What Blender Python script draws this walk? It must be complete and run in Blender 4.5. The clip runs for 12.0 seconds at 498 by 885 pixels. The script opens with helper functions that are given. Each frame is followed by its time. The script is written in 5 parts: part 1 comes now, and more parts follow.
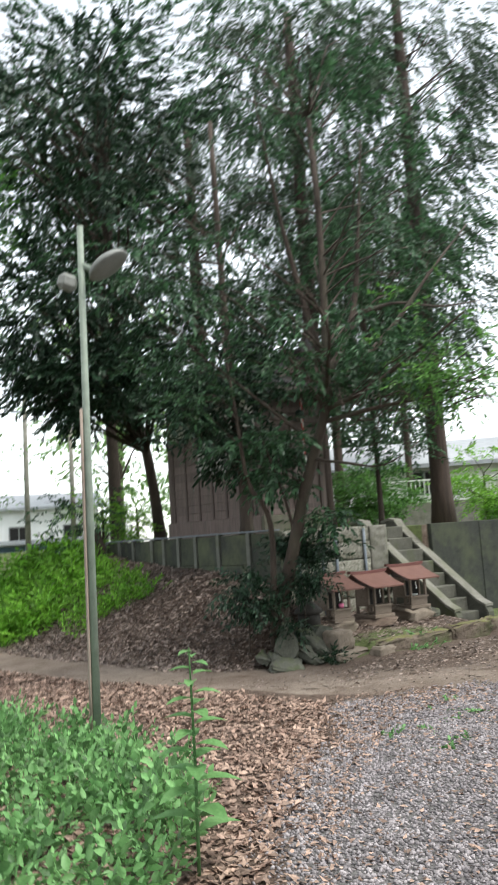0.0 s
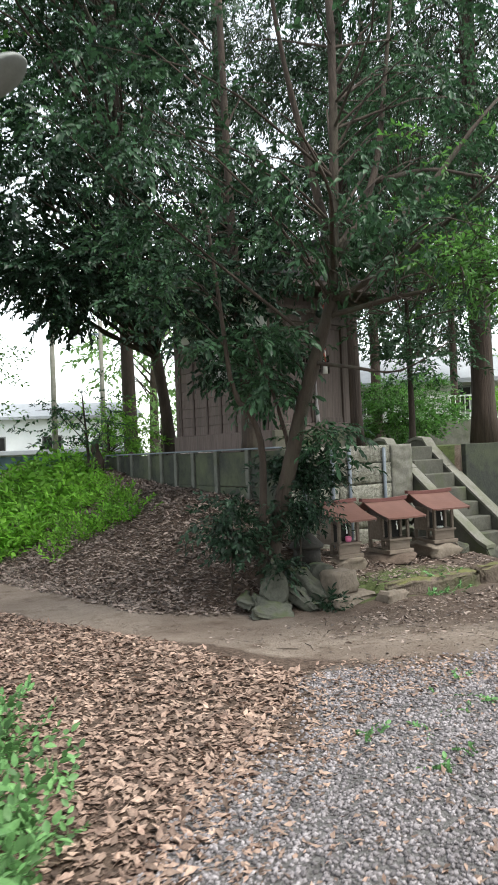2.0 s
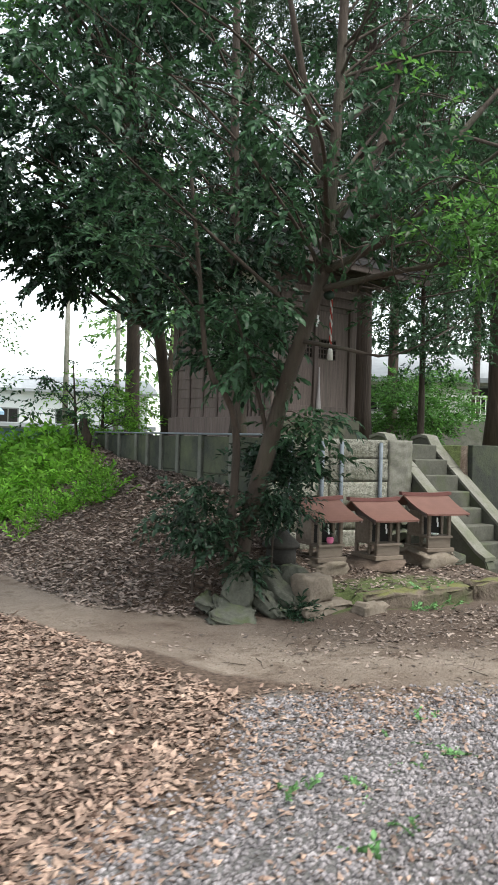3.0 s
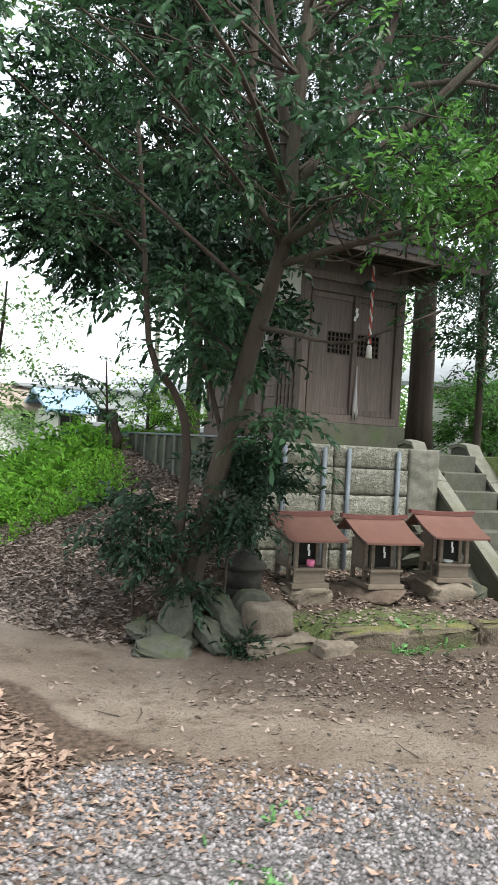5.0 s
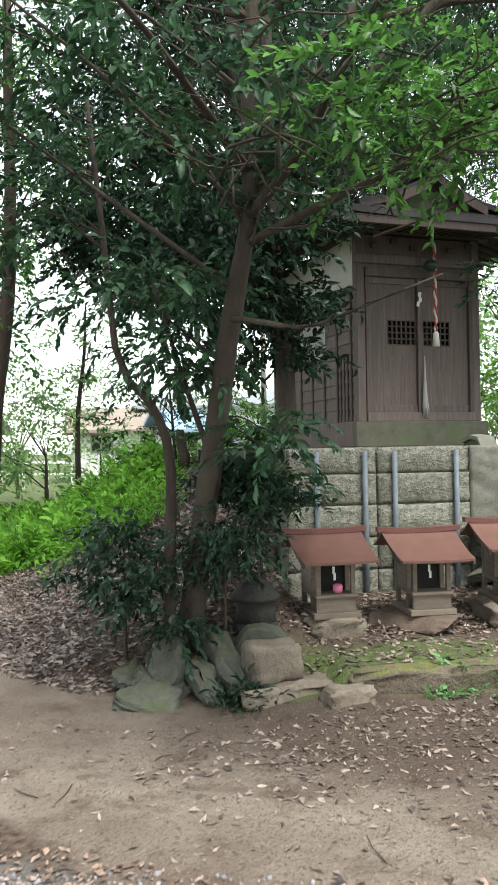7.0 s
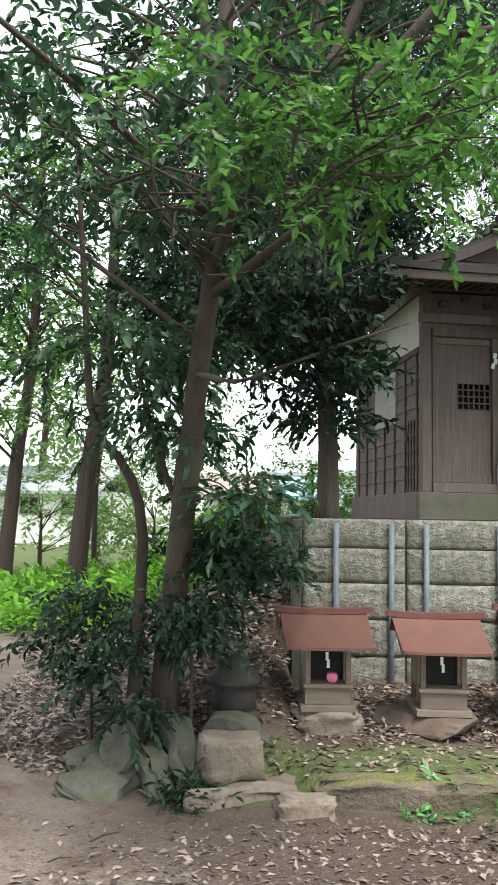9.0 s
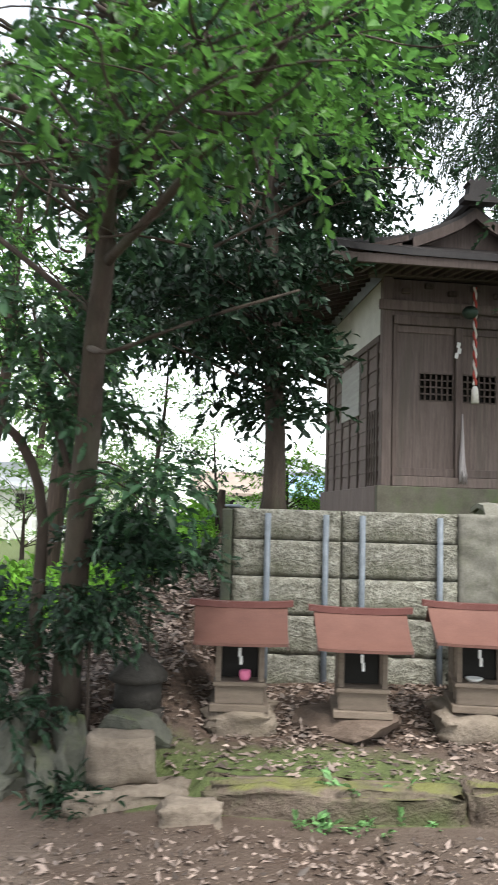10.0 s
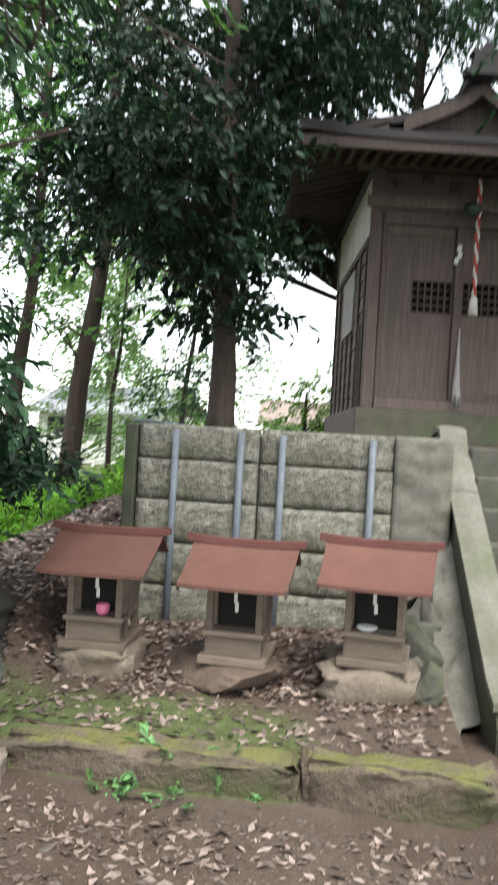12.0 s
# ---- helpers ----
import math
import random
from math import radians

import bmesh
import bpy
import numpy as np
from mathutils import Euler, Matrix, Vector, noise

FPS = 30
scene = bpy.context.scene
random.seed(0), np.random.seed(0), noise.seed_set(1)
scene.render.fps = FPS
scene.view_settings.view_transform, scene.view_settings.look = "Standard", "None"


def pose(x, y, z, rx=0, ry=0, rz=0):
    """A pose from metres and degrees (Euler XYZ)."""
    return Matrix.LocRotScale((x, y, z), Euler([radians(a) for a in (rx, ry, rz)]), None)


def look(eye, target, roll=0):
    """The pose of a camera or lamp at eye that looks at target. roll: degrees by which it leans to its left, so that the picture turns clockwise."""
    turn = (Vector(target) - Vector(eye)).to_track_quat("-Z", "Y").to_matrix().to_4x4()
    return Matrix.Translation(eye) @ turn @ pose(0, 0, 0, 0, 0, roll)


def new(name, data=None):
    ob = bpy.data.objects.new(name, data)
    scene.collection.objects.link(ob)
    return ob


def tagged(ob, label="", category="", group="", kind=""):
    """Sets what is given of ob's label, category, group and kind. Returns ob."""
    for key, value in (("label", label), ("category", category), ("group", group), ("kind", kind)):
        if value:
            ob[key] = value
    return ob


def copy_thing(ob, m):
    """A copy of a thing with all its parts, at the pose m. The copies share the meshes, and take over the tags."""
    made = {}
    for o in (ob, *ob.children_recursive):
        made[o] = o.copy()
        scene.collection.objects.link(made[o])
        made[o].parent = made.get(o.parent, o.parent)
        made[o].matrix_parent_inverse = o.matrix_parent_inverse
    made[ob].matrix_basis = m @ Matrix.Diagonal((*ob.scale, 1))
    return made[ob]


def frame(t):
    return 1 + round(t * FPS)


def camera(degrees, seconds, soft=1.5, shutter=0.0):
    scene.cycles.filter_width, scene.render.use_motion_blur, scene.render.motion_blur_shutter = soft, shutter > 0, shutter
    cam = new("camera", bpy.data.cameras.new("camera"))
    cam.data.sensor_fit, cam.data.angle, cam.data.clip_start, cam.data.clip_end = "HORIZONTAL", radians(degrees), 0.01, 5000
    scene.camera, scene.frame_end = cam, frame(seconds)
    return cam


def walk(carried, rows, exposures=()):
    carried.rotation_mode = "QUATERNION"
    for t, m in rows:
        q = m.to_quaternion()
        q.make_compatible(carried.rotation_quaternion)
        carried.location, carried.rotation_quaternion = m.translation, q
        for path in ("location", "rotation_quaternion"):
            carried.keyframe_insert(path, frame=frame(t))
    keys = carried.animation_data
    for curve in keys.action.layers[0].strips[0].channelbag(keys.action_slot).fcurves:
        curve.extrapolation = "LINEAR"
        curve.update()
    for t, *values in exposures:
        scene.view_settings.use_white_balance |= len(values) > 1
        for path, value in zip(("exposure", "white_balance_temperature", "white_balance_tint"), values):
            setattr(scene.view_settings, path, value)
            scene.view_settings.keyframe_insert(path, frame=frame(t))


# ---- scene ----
cam = camera(35.3, 12.0, shutter=0.5)
METRES, EYE, TILT, LEAN, TURN = 9.2, 1.5, 0.0, 0.0, -35.0
ROWS = [
    (0.0, 0.0, 0.0, 0.0, 0.44, 6.89, 3.68),
    (0.5, 0.0147, 0.048, -0.0016, 2.63, 2.7, -0.77),
    (1.0, 0.0341, 0.0956, -0.0028, 4.37, -1.21, 0.12),
    (1.5, 0.0495, 0.1429, 0.0014, 1.38, 3.43, 0.65),
    (2.0, 0.067, 0.1881, 0.0036, 4.01, 0.71, 2.32),
    (2.5, 0.0818, 0.2371, 0.0026, 5.03, 0.81, 0.14),
    (3.0, 0.1088, 0.2805, 0.0002, 5.66, -0.13, -1.68),
    (3.5, 0.1369, 0.3237, -0.002, 7.37, 0.55, -1.11),
    (5.5, 0.2589, 0.4452, 0.0047, 16.22, -0.51, -3.8),
    (6.0, 0.2746, 0.4812, 0.0033, 17.96, -0.92, -3.03),
    (6.5, 0.2943, 0.5127, 0.0042, 21.99, -0.08, -0.86),
    (7.0, 0.312, 0.5384, 0.0068, 24.68, 0.46, 1.0),
    (7.5, 0.3211, 0.5675, 0.0083, 25.74, 2.35, 1.5),
    (9.5, 0.4138, 0.6651, 0.0035, 36.88, 5.49, -1.53),
    (10.0, 0.4264, 0.7016, -0.0008, 36.06, 5.42, -1.69),
    (10.5, 0.4387, 0.7375, 0.0009, 34.66, 5.06, -3.12),
    (11.0, 0.4579, 0.7635, 0.0023, 36.82, 4.22, -4.01),
    (11.5, 0.4708, 0.8053, -0.0021, 38.71, 4.77, -6.35),
    (12.0, 0.4802, 0.8502, -0.0049, 42.7, 0.13, -3.35),
]
walk(cam, [(t, pose(0, 0, EYE, TILT, LEAN, TURN) @ pose(METRES * x, METRES * y, METRES * z, 90 + pitch, roll, yaw)) for t, x, y, z, yaw, pitch, roll in ROWS],
     exposures=[(0.0, 1.55, 6500, 5), (3.5, 1.7, 6500, 3.5), (6.0, 1.82, 6500, 2), (7.5, 1.86, 6500, 1.5), (9.5, 1.97, 6500, 6), (10.5, 1.95, 6500, 7.5), (12, 1.88, 6500, 6.5)])

# ---- world and light: a bright overcast sky ----
world = bpy.data.worlds.new("overcast_sky")
world.use_nodes = True
scene.world = world
wn, wl = world.node_tree.nodes, world.node_tree.links
sky = wn.new("ShaderNodeTexSky")
sky.sky_type = "NISHITA"
sky.sun_disc = False
sky.sun_elevation, sky.sun_rotation = radians(62), radians(150)
sky.air_density, sky.dust_density, sky.ozone_density = 1.0, 1.0, 1.0
pale = wn.new("ShaderNodeHueSaturation")
pale.inputs["Saturation"].default_value = 0.25
wl.new(sky.outputs[0], pale.inputs["Color"])
wl.new(pale.outputs[0], wn["Background"].inputs["Color"])
wn["Background"].inputs["Strength"].default_value = 0.15
sun_data = bpy.data.lights.new("sun", "SUN")
sun_data.energy, sun_data.angle, sun_data.color = 1.4, radians(25), (1.0, 0.96, 0.9)
sun = new("sun", sun_data)
sun.matrix_world = look((0, 0, 30), (0 - math.sin(radians(150)) * 10, 0 - math.cos(radians(150)) * 10, 30 - 18.8))


# ---- materials ----
def mat(name, c1, c2, scale=8.0, rough=0.8, metal=0.0, bump=0.3, fine=60.0, c3=None, c3_scale=1.5, c3_cover=0.45,
        stretch=(1, 1, 1), vary=0.0, depth=0.01, translucent=0.0, island=False, spec=0.4):
    """Two-tone surface with grain at two scales, an optional third tone as stains, and relief."""
    m = bpy.data.materials.new(name)
    m.use_nodes = True
    n, l = m.node_tree.nodes, m.node_tree.links
    b = n["Principled BSDF"]
    b.inputs["Roughness"].default_value, b.inputs["Metallic"].default_value = rough, metal
    b.inputs["Specular IOR Level"].default_value = spec
    co = n.new("ShaderNodeTexCoord")
    mp = n.new("ShaderNodeMapping")
    mp.inputs["Scale"].default_value = stretch
    l.new(co.outputs["Object"], mp.inputs[0])

    def noise_tex(s, detail=6.0):
        t = n.new("ShaderNodeTexNoise")
        t.inputs["Scale"].default_value, t.inputs["Detail"].default_value = s, detail
        t.inputs["Roughness"].default_value = 0.65
        l.new(mp.outputs[0], t.inputs["Vector"])
        return t.outputs["Fac"]

    def ramp(src, a, z):
        r = n.new("ShaderNodeMapRange")
        r.inputs["From Min"].default_value, r.inputs["From Max"].default_value = a, z
        l.new(src, r.inputs["Value"])
        return r.outputs["Result"]

    def mix(fac, a, c):
        x = n.new("ShaderNodeMix")
        x.data_type = "RGBA"
        l.new(fac, x.inputs["Factor"])
        for sock, v in ((x.inputs[6], a), (x.inputs[7], c)):
            if isinstance(v, tuple):
                sock.default_value = (*v, 1)
            else:
                l.new(v, sock)
        return x.outputs[2]

    big, small = noise_tex(scale), noise_tex(fine, 3.0)
    add = n.new("ShaderNodeMath")
    add.operation = "MULTIPLY_ADD"
    l.new(small, add.inputs[0])
    add.inputs[1].default_value = 0.5
    l.new(big, add.inputs[2])
    col = mix(ramp(add.outputs[0], 0.5, 1.0), c1, c2)
    if c3:
        col = mix(ramp(noise_tex(c3_scale, 8.0), 1 - c3_cover - 0.06, 1 - c3_cover + 0.14), col, c3)
    if vary:
        if island:
            src = n.new("ShaderNodeNewGeometry").outputs["Random Per Island"]
        else:
            src = n.new("ShaderNodeObjectInfo").outputs["Random"]
        hs = n.new("ShaderNodeHueSaturation")
        r = n.new("ShaderNodeMapRange")
        r.inputs["To Min"].default_value, r.inputs["To Max"].default_value = 1 - vary, 1 + vary
        l.new(src, r.inputs["Value"])
        l.new(r.outputs["Result"], hs.inputs["Value"])
        l.new(col, hs.inputs["Color"])
        col = hs.outputs[0]
    l.new(col, b.inputs["Base Color"])
    if bump:
        bp = n.new("ShaderNodeBump")
        bp.inputs["Strength"].default_value, bp.inputs["Distance"].default_value = bump, depth
        l.new(add.outputs[0], bp.inputs["Height"])
        l.new(bp.outputs[0], b.inputs["Normal"])
    if translucent:
        tr = n.new("ShaderNodeBsdfTranslucent")
        l.new(col, tr.inputs["Color"])
        mx = n.new("ShaderNodeMixShader")
        mx.inputs[0].default_value = translucent
        l.new(b.outputs[0], mx.inputs[1])
        l.new(tr.outputs[0], mx.inputs[2])
        l.new(mx.outputs[0], n["Material Output"].inputs["Surface"])
    return m


M = {
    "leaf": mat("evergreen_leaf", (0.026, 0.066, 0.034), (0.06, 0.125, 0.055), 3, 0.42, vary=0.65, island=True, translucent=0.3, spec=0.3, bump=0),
    "leaf_dark": mat("dark_leaf", (0.012, 0.031, 0.016), (0.026, 0.056, 0.029), 3, 0.42, vary=0.6, island=True, translucent=0.2, spec=0.3, bump=0),
    # Brighter copy of the evergreen leaf, with open-sky light in its colour.
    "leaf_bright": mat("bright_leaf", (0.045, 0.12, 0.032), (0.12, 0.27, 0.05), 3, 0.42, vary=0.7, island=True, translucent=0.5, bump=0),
    "leaf_weed": mat("weed_leaf", (0.09, 0.215, 0.07), (0.21, 0.39, 0.15), 3, 0.5, vary=0.6, island=True, translucent=0.35, bump=0),
    "leaf_fern": mat("bank_leaf", (0.115, 0.29, 0.035), (0.24, 0.46, 0.06), 3, 0.5, vary=0.6, island=True, translucent=0.5, bump=0),
    "needle": mat("cedar_needle", (0.022, 0.046, 0.024), (0.042, 0.08, 0.034), 3, 0.6, vary=0.4, island=True, translucent=0.2, bump=0),
    "far_leaf": mat("far_leaf", (0.12, 0.22, 0.06), (0.2, 0.33, 0.11), 2, 0.6, vary=0.4, island=True, translucent=0.45, bump=0),
    "litter": mat("fallen_leaf", (0.11, 0.062, 0.048), (0.44, 0.315, 0.25), 7, 0.75, vary=0.6, island=True, translucent=0.1, bump=0, c3=(0.3, 0.14, 0.09), c3_scale=9, c3_cover=0.2),
    "litter_grey": mat("old_fallen_leaf", (0.09, 0.064, 0.054), (0.33, 0.26, 0.225), 5, 0.55, vary=0.75, island=True, translucent=0.05, bump=0),
    "gravel": mat("gravel_stone", (0.10, 0.088, 0.094), (0.36, 0.325, 0.335), 6, 0.75, vary=0.5, island=True, bump=0.3, fine=150),
    "bark": mat("bark", (0.032, 0.024, 0.019), (0.08, 0.058, 0.045), 5, 0.9, bump=0.8, fine=30, stretch=(1, 1, 0.25), depth=0.03, c3=(0.07, 0.075, 0.05), c3_scale=1.2, c3_cover=0.4),
    "cedar_bark": mat("cedar_bark", (0.036, 0.025, 0.02), (0.09, 0.062, 0.05), 9, 0.9, bump=0.9, fine=40, stretch=(1, 1, 0.08), depth=0.03),
    "wood": mat("weathered_wood", (0.09, 0.064, 0.058), (0.19, 0.145, 0.133), 6, 0.75, bump=0.35, fine=70, stretch=(6, 6, 0.35), depth=0.004, c3=(0.10, 0.085, 0.07), c3_scale=1.3, c3_cover=0.4, vary=0.15),
    "wood_dark": mat("dark_weathered_wood", (0.065, 0.045, 0.04), (0.12, 0.09, 0.08), 6, 0.75, bump=0.35, fine=70, stretch=(5, 5, 0.6), depth=0.004, vary=0.2),
    "wood_mossy": mat("mossy_sill_wood", (0.085, 0.078, 0.06), (0.15, 0.14, 0.108), 6, 0.85, bump=0.4, fine=60, depth=0.004, c3=(0.10, 0.125, 0.06), c3_scale=2.5, c3_cover=0.45),
    "wood_small": mat("small_shrine_wood", (0.125, 0.096, 0.075), (0.215, 0.17, 0.135), 9, 0.75, bump=0.35, fine=90, stretch=(0.6, 4, 4), depth=0.003, c3=(0.12, 0.10, 0.075), c3_scale=4, c3_cover=0.4, vary=0.2),
    "roof_red": mat("red_painted_roof", (0.105, 0.046, 0.036), (0.165, 0.078, 0.06), 4, 0.6, bump=0.15, fine=90, depth=0.003, c3=(0.16, 0.12, 0.075), c3_scale=3.2, c3_cover=0.26, vary=0.1),
    "ridge_red": mat("worn_red_ridge", (0.11, 0.036, 0.032), (0.17, 0.07, 0.06), 4, 0.6, bump=0.15, fine=90, depth=0.003, c3=(0.38, 0.30, 0.28), c3_scale=5, c3_cover=0.35),
    "roof_dark": mat("dark_metal_roof", (0.026, 0.022, 0.023), (0.052, 0.045, 0.045), 4, 0.5, metal=0.15, bump=0.1, fine=50),
    "concrete": mat("mossy_concrete", (0.105, 0.10, 0.082), (0.23, 0.22, 0.19), 5, 0.9, bump=0.6, fine=50, depth=0.008, c3=(0.115, 0.12, 0.075), c3_scale=1.8, c3_cover=0.45),
    "concrete_dark": mat("dark_mossy_concrete", (0.05, 0.05, 0.04), (0.12, 0.115, 0.095), 5, 0.9, bump=0.7, fine=50, depth=0.01, c3=(0.075, 0.085, 0.045), c3_scale=2.2, c3_cover=0.45),
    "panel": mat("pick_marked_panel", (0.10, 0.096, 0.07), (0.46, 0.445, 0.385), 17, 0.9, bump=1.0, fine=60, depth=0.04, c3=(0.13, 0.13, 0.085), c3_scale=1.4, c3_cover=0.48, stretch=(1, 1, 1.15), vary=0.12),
    # Mossy panel, its colour darkened further for shade under the tree crowns.
    "panel_side": mat("mossy_shaded_panel", (0.02, 0.024, 0.02), (0.052, 0.055, 0.046), 5, 0.9, bump=0.6, fine=40, depth=0.01, c3=(0.075, 0.085, 0.05), c3_scale=1.6, c3_cover=0.5, vary=0.15),
    "steel": mat("galvanised_steel", (0.11, 0.13, 0.155), (0.19, 0.215, 0.245), 10, 0.6, metal=0.15, bump=0.1, c3=(0.25, 0.2, 0.16), c3_scale=4, c3_cover=0.3),
    "stone": mat("rough_stone", (0.05, 0.053, 0.041), (0.135, 0.132, 0.108), 5, 0.9, bump=0.9, fine=35, depth=0.02, c3=(0.075, 0.095, 0.045), c3_scale=2.2, c3_cover=0.42, vary=0.2),
    "stone_dark": mat("dark_damp_stone", (0.018, 0.016, 0.014), (0.045, 0.04, 0.034), 6, 0.85, bump=0.8, fine=40, depth=0.015, c3=(0.04, 0.05, 0.026), c3_scale=3, c3_cover=0.3),
    "stone_tan": mat("tan_stone", (0.125, 0.10, 0.078), (0.25, 0.205, 0.165), 6, 0.9, bump=0.9, fine=35, depth=0.02, c3=(0.17, 0.14, 0.10), c3_scale=2.5, c3_cover=0.4, vary=0.15),
    "kerb": mat("mossy_kerb_stone", (0.085, 0.064, 0.048), (0.2, 0.155, 0.125), 12, 0.9, bump=1.0, fine=45, depth=0.03, c3=(0.075, 0.082, 0.035), c3_scale=3.0, c3_cover=0.5),
    "pale_board": mat("pale_weathered_board", (0.27, 0.26, 0.25), (0.4, 0.39, 0.375), 6, 0.85, bump=0.3, stretch=(1, 0.3, 4)),
    "post_side": mat("grey_fence_post", (0.08, 0.085, 0.072), (0.16, 0.16, 0.14), 6, 0.9, bump=0.5, c3=(0.09, 0.1, 0.06), c3_scale=2, c3_cover=0.4),
    "earth": mat("packed_earth", (0.085, 0.06, 0.046), (0.17, 0.125, 0.1), 7, 0.95, bump=0.8, depth=0.02),
    "debris": mat("earth_crumbs", (0.09, 0.065, 0.05), (0.26, 0.2, 0.16), 8, 0.9, vary=0.5, island=True, bump=0),
    "plaster": mat("white_plaster", (0.47, 0.465, 0.43), (0.66, 0.65, 0.61), 3, 0.9, bump=0.15, c3=(0.5, 0.48, 0.43), c3_scale=2, c3_cover=0.3),
    "paint_white": mat("white_paint", (0.7, 0.7, 0.68), (0.82, 0.82, 0.8), 2, 0.6, bump=0.05),
    "paint_blue": mat("blue_paint", (0.2, 0.31, 0.45), (0.27, 0.38, 0.52), 2, 0.6, bump=0.05),
    "roof_grey": mat("grey_roof", (0.28, 0.29, 0.31), (0.38, 0.39, 0.41), 4, 0.6, bump=0.2),
    "roof_brown": mat("brown_roof", (0.22, 0.17, 0.14), (0.32, 0.26, 0.22), 4, 0.7, bump=0.2),
    "lamp_pole": mat("green_grey_pole", (0.15, 0.185, 0.15), (0.26, 0.30, 0.25), 4, 0.55, bump=0.1, c3=(0.25, 0.14, 0.08), c3_scale=3, c3_cover=0.3),
    "lamp_shade": mat("grey_lamp_shade", (0.16, 0.165, 0.15), (0.24, 0.245, 0.23), 4, 0.5, bump=0.05),
    # Near-black colour standing in for interior shade; also house window glass.
    "black": mat("shade_and_glass_black", (0.012, 0.011, 0.010), (0.02, 0.018, 0.016), 4, 0.9, bump=0),
    "rope_red": mat("red_rope", (0.45, 0.06, 0.05), (0.55, 0.1, 0.08), 20, 0.8, bump=0.2),
    "rope_white": mat("white_rope", (0.62, 0.58, 0.55), (0.75, 0.72, 0.7), 20, 0.8, bump=0.2),
    "tassel": mat("grey_tassel", (0.32, 0.28, 0.29), (0.48, 0.44, 0.45), 20, 0.9, bump=0.4, stretch=(4, 4, 0.3)),
    "bell": mat("green_bronze", (0.04, 0.07, 0.06), (0.08, 0.11, 0.09), 10, 0.5, metal=0.6, bump=0.1),
    "paper": mat("white_paper", (0.75, 0.75, 0.74), (0.85, 0.85, 0.84), 4, 0.9, bump=0),
    "pink": mat("pink_plastic", (0.75, 0.16, 0.32), (0.82, 0.25, 0.42), 6, 0.5, bump=0),
    "cable": mat("dark_rubber", (0.03, 0.03, 0.03), (0.05, 0.05, 0.05), 6, 0.6, bump=0),
}


def mossy_top(m, moss, lo, hi):
    """Moss on the upward faces of a stone material."""
    n, l = m.node_tree.nodes, m.node_tree.links
    b = n["Principled BSDF"]
    old = b.inputs["Base Color"].links[0].from_socket
    geo = n.new("ShaderNodeNewGeometry")
    sep = n.new("ShaderNodeSeparateXYZ")
    l.new(geo.outputs["Normal"], sep.inputs[0])
    t = n.new("ShaderNodeTexNoise")
    t.inputs["Scale"].default_value = 7
    l.new(n["Texture Coordinate"].outputs["Object"], t.inputs["Vector"])
    mu = n.new("ShaderNodeMath")
    mu.operation = "MULTIPLY"
    l.new(sep.outputs["Z"], mu.inputs[0])
    l.new(t.outputs["Fac"], mu.inputs[1])
    r = n.new("ShaderNodeMapRange")
    r.inputs["From Min"].default_value, r.inputs["From Max"].default_value = lo, hi
    l.new(mu.outputs[0], r.inputs["Value"])
    x = n.new("ShaderNodeMix")
    x.data_type = "RGBA"
    l.new(r.outputs["Result"], x.inputs["Factor"])
    l.new(old, x.inputs[6])
    x.inputs[7].default_value = (*moss, 1)
    l.new(x.outputs[2], b.inputs["Base Color"])


mossy_top(M["kerb"], (0.15, 0.15, 0.05), 0.31, 0.52)
mossy_top(M["stone"], (0.085, 0.10, 0.045), 0.38, 0.6)


# ---- building helpers ----
def thing(name, m=None, label="", category="", group="", kind=""):
    e = new(name)
    if m is not None:
        e.matrix_world = m
    return tagged(e, label, category, group, kind)


def part(name, bm, material, parent, label=""):
    me = bpy.data.meshes.new(name)
    bm.to_mesh(me)
    bm.free()
    me.materials.append(material)
    ob = new(name, me)
    ob.parent = parent
    return tagged(ob, label)


def solo(name, bm, material, label="", category="", group="", kind="", m=None):
    ob = part(name, bm, material, None)
    if m is not None:
        ob.matrix_world = m
    return tagged(ob, label, category, group, kind)


def box(bm, x0, x1, y0, y1, z0, z1, bevel=0.0, jit=0.0, m=None):
    """One box with an optional small bevel and uneven corners."""
    vs = [bm.verts.new((x, y, z)) for x in (x0, x1) for y in (y0, y1) for z in (z0, z1)]
    if jit:
        for v in vs:
            v.co += Vector([random.uniform(-jit, jit) for _ in range(3)])
    if m is not None:
        for v in vs:
            v.co = m @ v.co
    quads = ((0, 1, 3, 2), (4, 6, 7, 5), (0, 4, 5, 1), (2, 3, 7, 6), (0, 2, 6, 4), (1, 5, 7, 3))
    fs = [bm.faces.new([vs[i] for i in q]) for q in quads]
    if bevel:
        es = list({e for f in fs for e in f.edges})
        bmesh.ops.bevel(bm, geom=es, offset=bevel, segments=1, affect="EDGES")
    return bm


def boxes(*items, bevel=0.0, jit=0.0):
    bm = bmesh.new()
    for it in items:
        box(bm, *it, bevel=bevel, jit=jit)
    return bm


